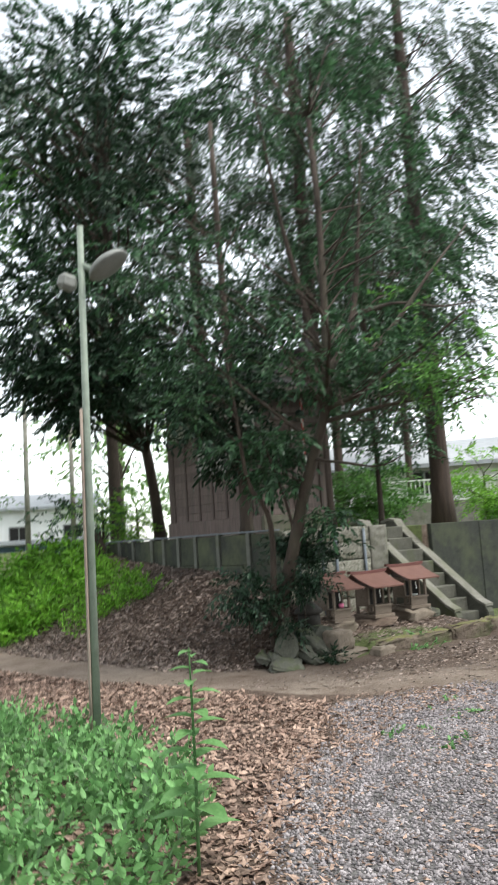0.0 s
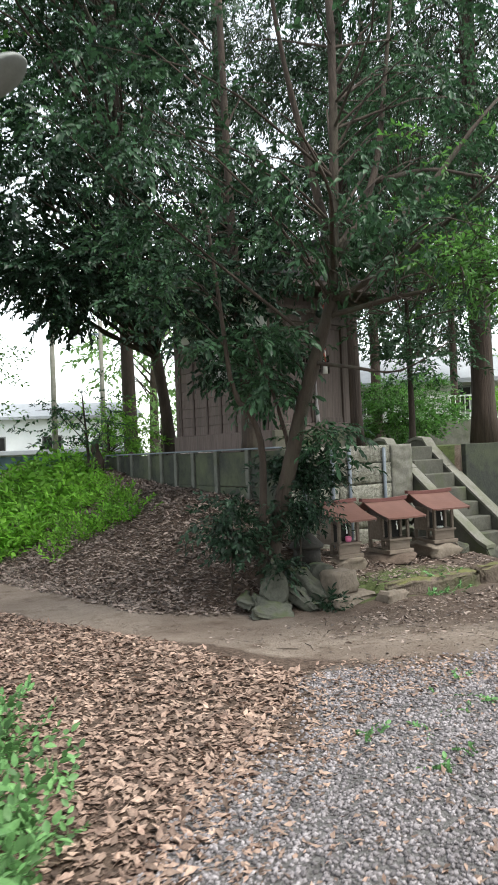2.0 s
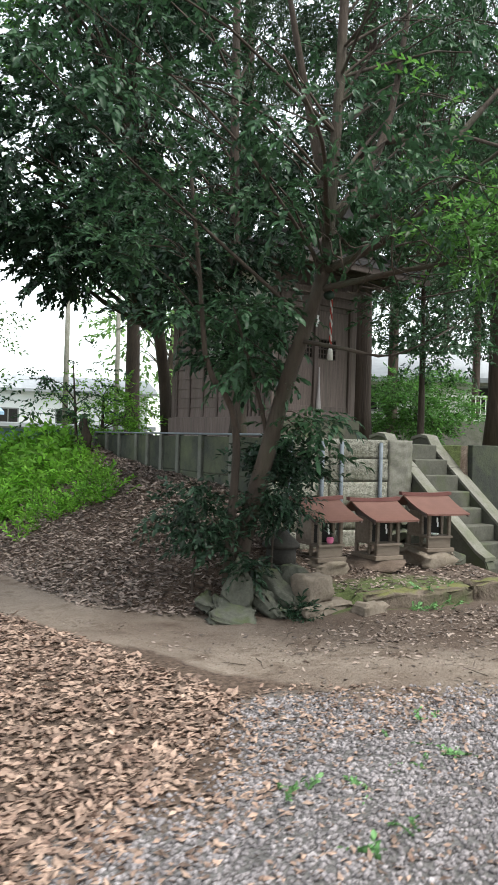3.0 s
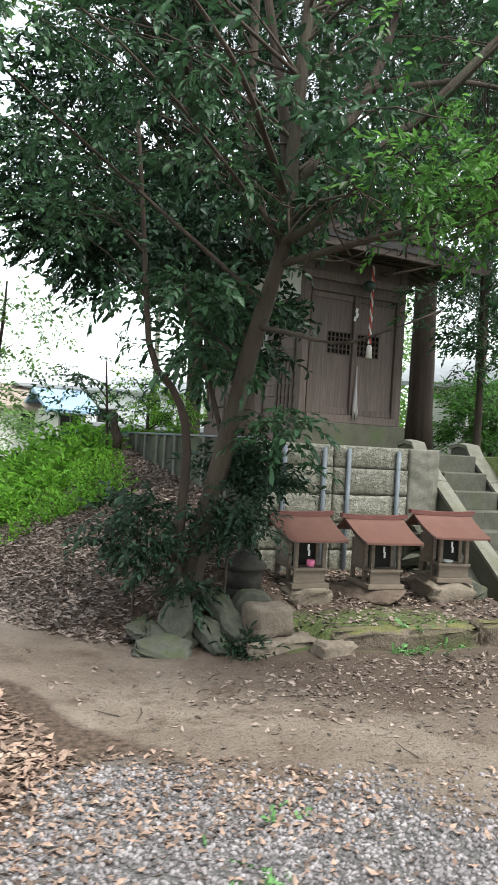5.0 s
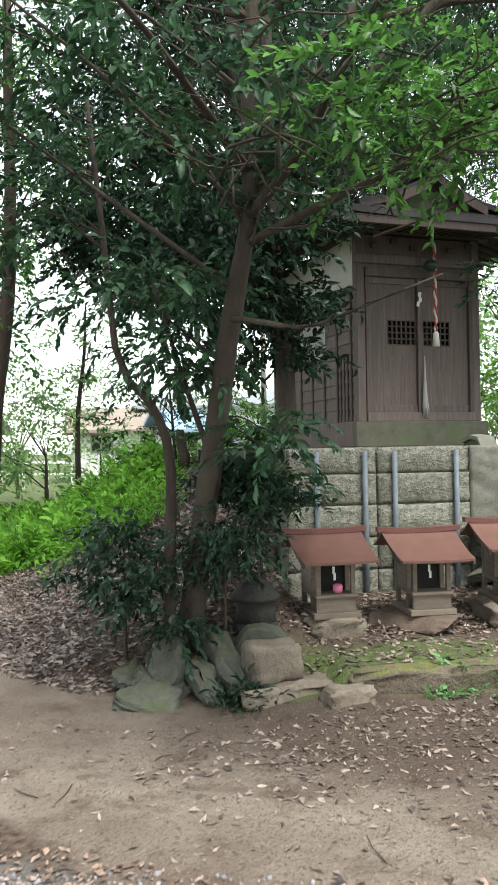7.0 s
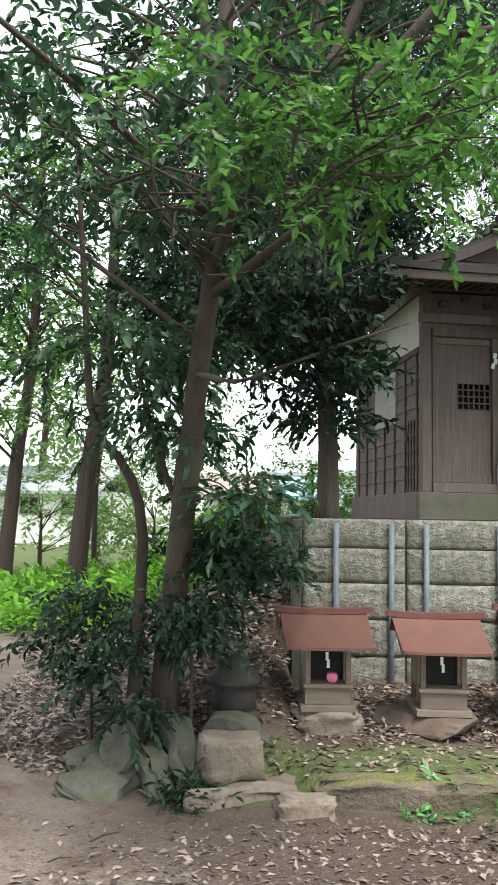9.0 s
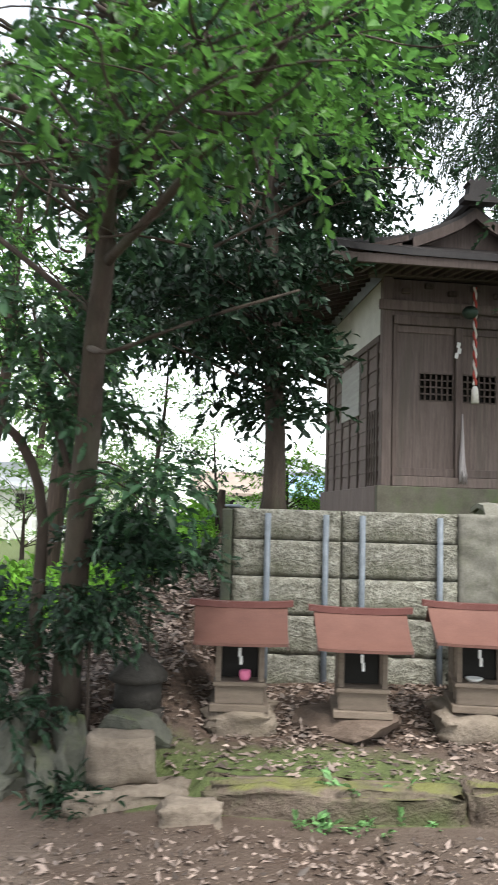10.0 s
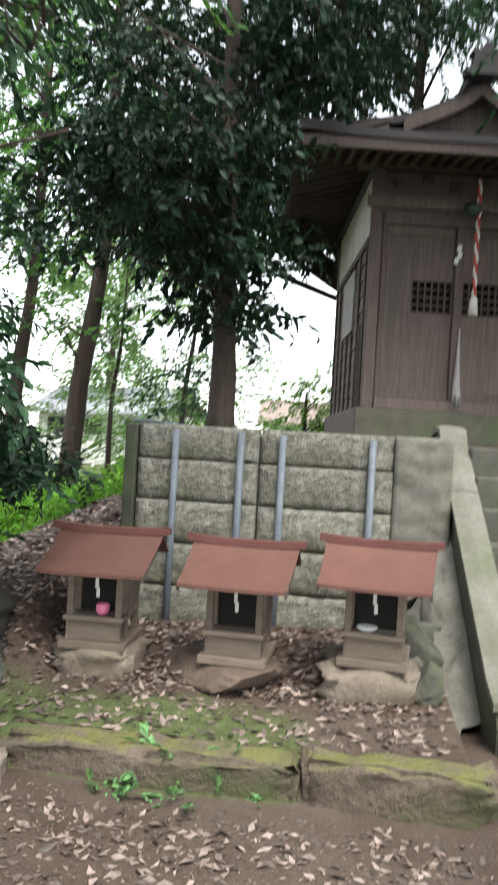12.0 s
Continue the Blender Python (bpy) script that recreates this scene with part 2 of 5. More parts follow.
def tube(bm, pts, radii, sides=8, wob=0.0, cap=True):
    """A tapered tube along points."""
    pts = [Vector(p) for p in pts]
    rings = []
    for i, p in enumerate(pts):
        d = (pts[min(i + 1, len(pts) - 1)] - pts[max(i - 1, 0)]).normalized()
        a = d.orthogonal().normalized() if abs(d.z) > 0.95 else d.cross(Vector((0, 0, 1))).normalized()
        b = d.cross(a)
        ring = []
        for k in range(sides):
            t = 2 * math.pi * k / sides
            r = radii[i] * (1 + (random.uniform(-wob, wob) if wob else 0))
            ring.append(bm.verts.new(p + (a * math.cos(t) + b * math.sin(t)) * r))
        rings.append(ring)
    for r0, r1 in zip(rings, rings[1:]):
        best = min(range(sides), key=lambda s: (r0[0].co - r1[s].co).length)
        for k in range(sides):
            f = bm.faces.new((r0[k], r0[(k + 1) % sides], r1[(k + 1 + best) % sides], r1[(k + best) % sides]))
            f.smooth = True
    if cap:
        bm.faces.new(rings[-1])
        bm.faces.new(list(reversed(rings[0])))
    return bm


def curve_pts(keys, n):
    """Smooth points through keys (Catmull-Rom)."""
    k = [Vector(p) for p in keys]
    k = [k[0] * 2 - k[1]] + k + [k[-1] * 2 - k[-2]]
    out = []
    segs = len(k) - 3
    for i in range(n):
        u = i / (n - 1) * segs
        s = min(int(u), segs - 1)
        t = u - s
        p0, p1, p2, p3 = k[s:s + 4]
        out.append(0.5 * (2 * p1 + (p2 - p0) * t + (2 * p0 - 5 * p1 + 4 * p2 - p3) * t * t + (3 * p1 - p0 - 3 * p2 + p3) * t ** 3))
    return out


def rock(sx, sy, sz, seed, flat=0.0, rough=0.22):
    """An uneven, broken stone resting on z = 0."""
    bm = bmesh.new()
    bmesh.ops.create_icosphere(bm, subdivisions=4, radius=1)
    r = random.Random(seed * 13.7)
    cuts = []
    for _ in range(15):
        d = Vector((r.gauss(0, 1), r.gauss(0, 1), r.gauss(0, 0.8))).normalized()
        cuts.append((d, r.uniform(0.42, 0.8)))
    for v in bm.verts:
        q = v.co.copy()
        for d, off in cuts:
            k = q.dot(d) - off
            if k > 0:
                q -= d * k * 0.96
        p = v.co * 1.4 + Vector((seed * 7.1, seed * 3.3, seed))
        q *= 1 + rough * (0.5 * noise.noise(p) + 0.22 * noise.noise(p * 3.1) + 0.12 * noise.noise(p * 7))
        v.co = Vector((q.x * sx * 1.5, q.y * sy * 1.5, max(q.z, -0.5) * sz * 0.95 + sz * 0.36))
        if flat and v.co.z > sz * flat:
            v.co.z = sz * flat + (v.co.z - sz * flat) * 0.15
    return bm


def hewn(w, d, h, seed, rough=0.02, bevel=0.02, cuts=4):
    """A roughly squared stone with worn edges, its foot at z = 0."""
    bm = bmesh.new()
    box(bm, -w / 2, w / 2, -d / 2, d / 2, 0, h)
    bmesh.ops.subdivide_edges(bm, edges=bm.edges, cuts=cuts, use_grid_fill=True)
    for v in bm.verts:
        p = v.co + Vector((seed * 3.1, seed * 1.7, seed * 0.9))
        v.co += Vector((noise.noise(p * 6), noise.noise(p * 6 + Vector((9, 0, 0))), 0.8 * noise.noise(p * 6 + Vector((0, 9, 0))))) * rough
        v.co += Vector((noise.noise(p * 17), noise.noise(p * 17 + Vector((9, 0, 0))), noise.noise(p * 17 + Vector((0, 9, 0))))) * rough * 0.45
    bmesh.ops.bevel(bm, geom=[e for e in bm.edges if e.calc_face_angle(0) > 0.9], offset=bevel, segments=2, affect="EDGES")
    for f in bm.faces:
        f.smooth = True
    return bm


rng = np.random.default_rng(7)


def mesh_np(name, V, T, material, parent=None, smooth=False):
    """A triangle mesh from arrays."""
    me = bpy.data.meshes.new(name)
    me.vertices.add(len(V))
    me.vertices.foreach_set("co", np.ascontiguousarray(V, dtype=np.float32).ravel())
    me.loops.add(T.size)
    me.loops.foreach_set("vertex_index", np.ascontiguousarray(T, dtype=np.int32).ravel())
    me.polygons.add(len(T))
    me.polygons.foreach_set("loop_start", np.arange(0, T.size, 3, dtype=np.int32))
    me.polygons.foreach_set("loop_total", np.full(len(T), 3, dtype=np.int32))
    if smooth:
        me.polygons.foreach_set("use_smooth", np.ones(len(T), dtype=bool))
    me.materials.append(material)
    me.update(calc_edges=True)
    ob = new(name, me)
    ob.parent = parent
    return ob


def stamp(VT, TT, pos, rot, scl):
    """Copies of one small template at many places."""
    V = np.einsum("nij,vj->nvi", rot, VT) * np.asarray(scl).reshape(-1, 1, 1) + pos[:, None, :]
    T = TT[None] + (np.arange(len(pos)) * len(VT))[:, None, None]
    return V.reshape(-1, 3), T.reshape(-1, 3)


def rot_from(dirs, roll):
    """Rotations whose x axis lies along dirs."""
    x = dirs / np.linalg.norm(dirs, axis=1, keepdims=True)
    up = np.tile([0.0, 0.0, 1.0], (len(x), 1))
    up[np.abs(x[:, 2]) > 0.97] = (0, 1, 0)
    y = np.cross(up, x)
    y /= np.linalg.norm(y, axis=1, keepdims=True)
    z = np.cross(x, y)
    c, s = np.cos(roll)[:, None], np.sin(roll)[:, None]
    return np.stack([x, y * c + z * s, z * c - y * s], axis=2)


def leaf_template(width=0.42, fold=0.12, droop=0.12):
    """A pointed leaf along x, 1 long, folded on its midrib."""
    V = np.array([(0, 0, 0), (0.45, width / 2, fold), (0.48, 0, 0), (1, 0, -droop), (0.45, -width / 2, fold)], float)
    T = np.array([(0, 2, 1), (0, 4, 2), (2, 3, 1), (2, 4, 3)])
    return V, T


def fine_leaf(width=0.42, fold=0.1, droop=0.2):
    """A rounder leaf with more outline points, for plants close by."""
    st = ((0.18, 0.62), (0.42, 1.0), (0.68, 0.82), (0.88, 0.38))
    V = [(0, 0, 0)]
    for x, w in st:
        z = -droop * x * x
        V += [(x, 0, z), (x, w * width / 2, z + fold * w), (x, -w * width / 2, z + fold * w)]
    V.append((1, 0, -droop))
    T = [(0, 1, 2), (0, 3, 1)]
    for k in range(3):
        a, b = 1 + 3 * k, 4 + 3 * k
        T += [(a, b, b + 1), (a, b + 1, a + 1), (a, a + 2, b + 2), (a, b + 2, b)]
    T += [(10, 13, 11), (10, 12, 13)]
    return np.array(V, float), np.array(T)


def spray_template(n=12, leaf=0.3, width=0.42, spread=55, seed=1, flat=0.5, fine=False):
    """A twig along x, 1 long, with alternate leaves."""
    r = np.random.default_rng(seed)
    LV, LT = fine_leaf(width) if fine else leaf_template(width)
    t = np.linspace(0.12, 1.0, n)
    pos = np.stack([t, 0.05 * np.sin(t * 5), -0.12 * t ** 2], axis=1)
    side = np.where(np.arange(n) % 2, 1, -1)
    ang = np.radians(spread) * side * (1.05 - 0.75 * t) + r.normal(0, 0.25, n)
    d = np.stack([np.cos(ang), np.sin(ang), r.normal(0.05, flat, n)], axis=1)
    V, T = stamp(LV, LT, pos, rot_from(d, r.normal(0, 0.5, n)), leaf * r.uniform(0.7, 1.15, n))
    tw = np.array([(0, 0.008, 0), (0, -0.008, 0), (1, 0, -0.12)], float)
    return np.vstack([V, tw]), np.vstack([T, [[len(V), len(V) + 1, len(V) + 2]]])


THIN = 0.3


def clumped(volumes, r):
    """Places in clumps inside ellipsoids (cx, cy, cz, rx, ry, rz, clumps, per clump), and the clump centres."""
    P, C, O = [], [], []
    for cx, cy, cz, rx, ry, rz, k, per in volumes:
        per = max(3, round(per * THIN))
        d = r.normal(size=(k, 3))
        d /= np.linalg.norm(d, axis=1, keepdims=True)
        c = d * (r.uniform(0.15, 1, (k, 1)) ** 0.5) * (rx, ry, rz) + (cx, cy, cz)
        s = 0.26 * (rx * ry * rz / k) ** (1 / 3) + 0.06
        q = np.repeat(c, per, axis=0)
        off = r.normal(size=q.shape) * s * (1.15, 1.15, 0.62)
        P.append(q + off)
        O.append(off + (q - (cx, cy, cz)) * 0.35)
        C.append(c)
    return np.vstack(P), np.vstack(O), np.vstack(C)


def foliage(name, volumes, material, parent, size, leaf=0.3, n=12, width=0.42, seed=1, hang=0.1, label="", flat=0.5, fine=False):
    r = np.random.default_rng(seed)
    P, O, C = clumped(volumes, r)
    VT, TT = spray_template(n, leaf, width, seed=seed, flat=flat, fine=fine)
    d = O + r.normal(size=O.shape) * 0.25
    d[:, 2] = d[:, 2] * 0.5 - hang
    V, T = stamp(VT, TT, P, rot_from(d, r.normal(0, 0.4, len(P))), size * r.uniform(0.7, 1.3, len(P)))
    ob = mesh_np(name, V, T, material, parent)
    ob.matrix_parent_inverse = parent.matrix_basis.inverted()
    tagged(ob, label)
    return C


def limbs(bm, trunk, centres, r0, seed, every=1):
    """Bent limbs from a trunk's points to the clumps."""
    rr = random.Random(seed)
    for c in centres[::every]:
        c = Vector(c)
        reach = min((Vector((p.x - c.x, p.y - c.y)).length for p in trunk))
        height = c.z - reach * rr.uniform(0.3, 0.85)
        s = min(trunk, key=lambda p: abs(p.z - height))
        mid = s.lerp(c, 0.5) + Vector((rr.uniform(-.15, .15), rr.uniform(-.15, .15), rr.uniform(0, .2))) * (c - s).length
        L = (c - s).length
        r1 = r0 * min(1.0, 0.35 + 0.12 * L)
        tube(bm, curve_pts([s, mid, c], 6), [r1, r1 * .85, r1 * .65, r1 * .5, r1 * .35, r1 * .15], 5, cap=False)


def tree(name, trunk_keys, r_base, r_top, volumes, leafmat, size, bark="bark", label="", leaf=0.3, n=12, width=0.42, seed=1,
         every=2, limb_r=0.03, hang=0.1, flat=0.5, group="", fine=False, fill=1.0):
    base = Vector(trunk_keys[0])
    th = thing(name, Matrix.Translation(base), label, "shrub" if "bush" in name or name == "shrub" else "tree", group)
    bm = bmesh.new()
    pts = curve_pts(trunk_keys, 14)
    rad = [r_base + (r_top - r_base) * i / 13 for i in range(14)]
    rad[0] *= 1.25
    tube(bm, pts, rad, 12, wob=0.06)
    vol = [(*v[:7], v[7] * fill) for v in volumes]
    r = np.random.default_rng(seed)
    C = clumped(vol, r)[2]
    limbs(bm, curve_pts(trunk_keys, 48)[16:], C, limb_r, seed, every)
    bmesh.ops.translate(bm, verts=bm.verts, vec=-base)
    part("trunk", bm, M[bark], th)
    foliage("crown", vol, M[leafmat], th, size, leaf, n, width, seed, hang, flat=flat, fine=fine)
    return th


# ---- ground: one sheet with the bank, the terrace and the shelf behind the kerb ----
def smooth(a, b, v):
    t = np.clip((v - a) / (b - a), 0, 1)
    return t * t * (3 - 2 * t)


FOOT_Y, FOOT_X = [6.6, 7.45, 8.0, 10.8, 14.0, 20.0], [6.2, 5.15, 4.45, 3.95, 3.8, 4.4]
RISE_Y, RISE_H = [6.6, 7.3, 7.7, 8.0, 9.4, 10.5, 13.5, 14.6, 20.0], [0.0, 0.05, 0.28, 0.58, 0.92, 0.99, 1.16, 1.36, 1.45]


def ground_z(x, y):
    x, y = np.asarray(x, float), np.asarray(y, float)
    foot = np.interp(y, FOOT_Y, FOOT_X)
    rise = np.interp(y, RISE_Y, RISE_H) * (y > 6.6)
    bank = rise * smooth(0, 1, (x - foot) / (6.67 - foot)) ** 0.85
    bank = np.where((y < 6.6) | ((x > 6.72) & (y < 8.95)), 0, bank) * (1 - 0.35 * smooth(18, 30, y))
    shelf = 0.125 + 0.16 * np.clip((y - 7.2) / 1.7, 0, 1) + 0.025 * np.clip(x - 6.8, 0, 2)
    on_shelf = (x > 6.62) & (x < 8.75) & (y > 7.1) & (y < 8.95)
    z = np.where(on_shelf, shelf, bank)
    mixw = smooth(6.3, 6.62, x) * smooth(7.3, 7.5, y) * (y < 8.95) * (x <= 6.62)
    z = z * (1 - mixw) + np.minimum(np.maximum(shelf, bank * 0.6), 0.5) * mixw
    z = np.where((x >= 8.75) & (y < 8.95), 0.04, z)
    z = np.where((x > 6.72) & (y > 8.95), 1.5, z)
    z = np.where((x > 8.70) & (x < 9.68) & (y < 9.56), 0.04, z)
    z = z * (1 - smooth(16.5, 20.0, y) * smooth(13.0, 10.0, x))
    bumps = 0.022 * np.sin(x * 1.9 + 0.6 * y) * np.cos(y * 1.6 - 0.4 * x) + 0.01 * np.sin(5.1 * x + 2) * np.sin(4.3 * y)
    return z + bumps


DIRT_X, DIRT_Y = [1.5, 2.5, 3.5, 4.0, 4.67, 5.2, 6.5, 14.0], [16, 12, 8.84, 7.2, 5.92, 5.0, 4.75, 4.5]
GRAV_X, GRAV_Y = [-2, 0, 1, 2, 3, 3.83, 4.5, 5.2, 6.5, 14], [-0.4, 1.2, 2.2, 3.0, 4.0, 4.7, 5.4, 4.9, 4.6, 4.4]


def zones(x, y):
    """Shares of gravel, leaf litter and moss."""
    wob = 0.22 * np.sin(2.3 * x + 1.1 * y) + 0.15 * np.sin(5.7 * x - 3.1 * y)
    gx = y - np.interp(x, GRAV_X, GRAV_Y) + wob
    dx = y - np.interp(x, DIRT_X, DIRT_Y) + wob * 0.8
    gravel = smooth(0.4, -0.4, gx)
    foot = np.interp(y, FOOT_Y, FOOT_X)
    litter = smooth(0.2, -0.25, dx) * (1 - gravel)
    litter = np.maximum(litter, smooth(0, 0.5, x - foot) * (y > 7) * (x < 6.7))
    shelf = (x > 6.3) & (x < 8.75) & (y > 7.0) & (y < 8.95)
    litter = np.where(shelf, smooth(7.5, 7.9, y) * 0.75, litter)
    moss = np.where(shelf, 0.88 * smooth(8.0, 7.3, y), 0) * smooth(8.3, 7.7, x)
    moss = np.maximum(moss, (x > 9.7) | ((x > 6.72) & (y > 9)) | (y > 17))
    # Earth colour gets darker towards the kerb, from x = 5 rightwards.
    dark_earth = smooth(5.5, 6.5, y + 0.3 * np.sin(2.1 * x)) * smooth(5.0, 6.2, x) * (y < 8.95)
    return gravel, litter, moss, dark_earth


def axis(lo, hi, step, a, b, extra=()):
    fine = np.arange(a, b + 1e-6, step)
    out_hi = b + np.cumsum(0.12 * 1.32 ** np.arange(1, 40))
    out_lo = a - np.cumsum(0.12 * 1.32 ** np.arange(1, 40))
    v = np.concatenate([out_lo[out_lo > lo], [lo], fine, out_hi[out_hi < hi], [hi], extra])
    return np.unique(np.round(v, 4))


GX = axis(-600, 600, 0.08, 0.0, 10.0, (6.70, 6.73))
GY = axis(-600, 600, 0.08, 1.0, 16.0, (8.93, 8.96))
gxx, gyy = np.meshgrid(GX, GY, indexing="ij")
gzz = ground_z(gxx, gyy)
gv = np.stack([gxx, gyy, gzz], axis=-1).reshape(-1, 3)
ni, nj = len(GX), len(GY)
ii, jj = np.meshgrid(np.arange(ni - 1), np.arange(nj - 1), indexing="ij")
a = (ii * nj + jj).ravel()
gt = np.vstack([np.stack([a, a + nj, a + nj + 1], 1), np.stack([a, a + nj + 1, a + 1], 1)])


def ground_material():
    m = bpy.data.materials.new("forest_ground")
    m.use_nodes = True
    n, l = m.node_tree.nodes, m.node_tree.links
    b = n["Principled BSDF"]
    b.inputs["Roughness"].default_value = 0.9
    b.inputs["Specular IOR Level"].default_value = 0.25
    co = n.new("ShaderNodeTexCoord")
    at = n.new("ShaderNodeAttribute")
    at.attribute_name = "zone"
    sep = n.new("ShaderNodeSeparateColor")
    l.new(at.outputs["Color"], sep.inputs[0])

    def tex(s, d=6.0):
        t = n.new("ShaderNodeTexNoise")
        t.inputs["Scale"].default_value, t.inputs["Detail"].default_value, t.inputs["Roughness"].default_value = s, d, 0.65
        l.new(co.outputs["Object"], t.inputs["Vector"])
        return t.outputs["Fac"]

    def ramp(src, a, z):
        r = n.new("ShaderNodeMapRange")
        r.inputs["From Min"].default_value, r.inputs["From Max"].default_value = a, z
        l.new(src, r.inputs["Value"])
        return r.outputs["Result"]

    def mix(fac, p, q):
        x = n.new("ShaderNodeMix")
        x.data_type = "RGBA"
        l.new(fac, x.inputs["Factor"])
        for s, v in ((x.inputs[6], p), (x.inputs[7], q)):
            if isinstance(v, tuple):
                s.default_value = (*v, 1)
            else:
                l.new(v, s)
        return x.outputs[2]

    def edge(channel, noisy):
        mm = n.new("ShaderNodeMath")
        mm.operation = "MULTIPLY_ADD"
        l.new(noisy, mm.inputs[0])
        mm.inputs[1].default_value = 0.9
        l.new(channel, mm.inputs[2])
        return ramp(mm.outputs[0], 0.75, 1.15)

    big, mid, fine = tex(0.9), tex(6), tex(55, 4)
    dirt = mix(ramp(big, 0.35, 0.65), (0.135, 0.10, 0.08), (0.29, 0.24, 0.2))
    dirt = mix(ramp(mid, 0.42, 0.75), dirt, (0.2, 0.155, 0.125))
    dirt = mix(ramp(fine, 0.52, 0.75), dirt, (0.09, 0.062, 0.048))
    dirt = mix(ramp(tex(130, 3), 0.55, 0.75), dirt, (0.27, 0.21, 0.17))
    dirt = mix(ramp(tex(2.6, 8), 0.52, 0.7), dirt, (0.10, 0.068, 0.05))
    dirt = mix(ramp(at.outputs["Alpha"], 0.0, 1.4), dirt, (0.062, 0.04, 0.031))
    litter = mix(ramp(tex(28), 0.35, 0.65), (0.045, 0.03, 0.024), (0.15, 0.105, 0.08))
    grav = mix(ramp(tex(45, 3), 0.35, 0.62), (0.08, 0.074, 0.072), (0.19, 0.18, 0.178))
    moss = mix(ramp(tex(20), 0.35, 0.65), (0.07, 0.085, 0.035), (0.12, 0.15, 0.055))
    col = mix(edge(sep.outputs[1], mid), dirt, litter)
    col = mix(edge(sep.outputs[2], mid), col, moss)
    col = mix(edge(sep.outputs[0], mid), col, grav)
    l.new(col, b.inputs["Base Color"])
    bp = n.new("ShaderNodeBump")
    bp.inputs["Strength"].default_value, bp.inputs["Distance"].default_value = 0.8, 0.03
    add = n.new("ShaderNodeMath")
    l.new(mid, add.inputs[0])
    l.new(fine, add.inputs[1])
    l.new(add.outputs[0], bp.inputs["Height"])
    l.new(bp.outputs[0], b.inputs["Normal"])
    return m


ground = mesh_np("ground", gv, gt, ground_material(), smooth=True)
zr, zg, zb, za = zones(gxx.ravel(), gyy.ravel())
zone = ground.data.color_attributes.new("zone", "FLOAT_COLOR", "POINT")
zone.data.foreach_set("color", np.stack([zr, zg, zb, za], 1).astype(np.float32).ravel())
tagged(ground, "bare earth path, gravel and leaf-littered bank under trees", "ground", kind="structure")


def gz(x, y):
    return float(ground_z(x, y))


# ---- retaining wall in front, with its panels and steel posts ----
WALL_TOP = 1.56
wall = tagged(new("wall_front"), "low retaining wall of rough pick-marked concrete panels", "wall", kind="structure")
ROWS_Z = [1.56, 1.33, 1.06, 0.78, 0.50, 0.22, -0.05]


def rough_panel(w, h, t, seed, jag=0.012, nx=26, nz=9):
    """A panel with a broken, uneven front face (towards -y)."""
    bm = bmesh.new()
    bmesh.ops.create_grid(bm, x_segments=nx, y_segments=nz, size=0.5)
    for v in bm.verts:
        u, q = v.co.x, v.co.y
        edge_d = min(0.5 - abs(u), (0.5 - abs(q)) * h / w) * w
        dent = (noise.noise(Vector((u * w * 9, q * h * 14, seed * 5.7))) + 0.6 * noise.noise(Vector((u * w * 22, q * h * 25, seed)))) * jag
        y = dent - 0.008 * min(1, edge_d / 0.03)
        v.co = Vector((u * w, y, q * h))
    for f in bm.faces:
        f.smooth = True
    back = bmesh.ops.extrude_edge_only(bm, edges=[e for e in bm.edges if e.is_boundary])
    for v in [g for g in back["geom"] if isinstance(g, bmesh.types.BMVert)]:
        v.co.y = t
    return bm


k = 0
for col_i, (xa, xb) in enumerate(((6.69, 7.495), (7.505, 8.36))):
    for r_i in range(6):
        zt, zb_ = ROWS_Z[r_i], ROWS_Z[r_i + 1]
        p = part("panel", rough_panel(xb - xa - 0.008, zt - zb_ - 0.008, 0.08, k), M["panel"], wall)
        p.location = ((xa + xb) / 2, 8.9 + random.uniform(-0.008, 0.008), (zt + zb_) / 2)
        k += 1
pil = rough_panel(0.36, 1.62, 0.1, 31, jag=0.014, nx=14, nz=60)
p = part("pillar", pil, M["concrete"], wall)
p.location = (8.54, 8.885, 0.75)
for i in range(7):
    p = part("stone", rock(0.13, 0.09, 0.11, i + 3), M["stone"], wall)
    p.location = (8.40 + 0.11 * (i % 3), 8.79 - 0.03 * (i % 2), 0.22 + 0.17 * (i // 2))
part("backing", boxes((6.70, 8.72, 8.945, 8.99, -0.1, 1.50)), M["concrete"], wall)
for px in (6.95, 7.38, 7.65, 8.22):
    bm = bmesh.new()
    tube(bm, [(px, 8.865, -0.1), (px, 8.865, 1.525)], [0.023, 0.023], 10)
    part("steel_post", bm, M["steel"], wall, "blue-grey galvanised steel post")

# ---- side wall of the terrace, with posts ----
side = tagged(new("wall_side"), "dark mossy concrete panel wall along the terrace side, darkened further for tree shade", "wall", kind="structure")
ys = [8.99, 9.66, 10.5, 11.2, 11.77, 12.29, 12.74, 13.49, 14.1, 14.7]
for ya, yb in zip(ys, ys[1:]):
    for za, zb_ in ((0.55, 1.08), (1.085, 1.54)):
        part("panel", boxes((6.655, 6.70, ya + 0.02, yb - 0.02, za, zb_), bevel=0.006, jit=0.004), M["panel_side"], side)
for y_ in ys[1:]:
    part("post", boxes((6.615, 6.705, y_ - 0.045, y_ + 0.045, 0.5, 1.56), bevel=0.008), M["post_side"], side)
part("coping", boxes((6.62, 6.74, 9.0, 14.7, 1.562, 1.585), bevel=0.006), M["steel"], side, "thin metal rail along the wall's top")
corner = bmesh.new()
box(corner, 6.61, 6.685, 8.86, 8.985, 0.1, 1.55, bevel=0.01)
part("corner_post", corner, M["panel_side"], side)

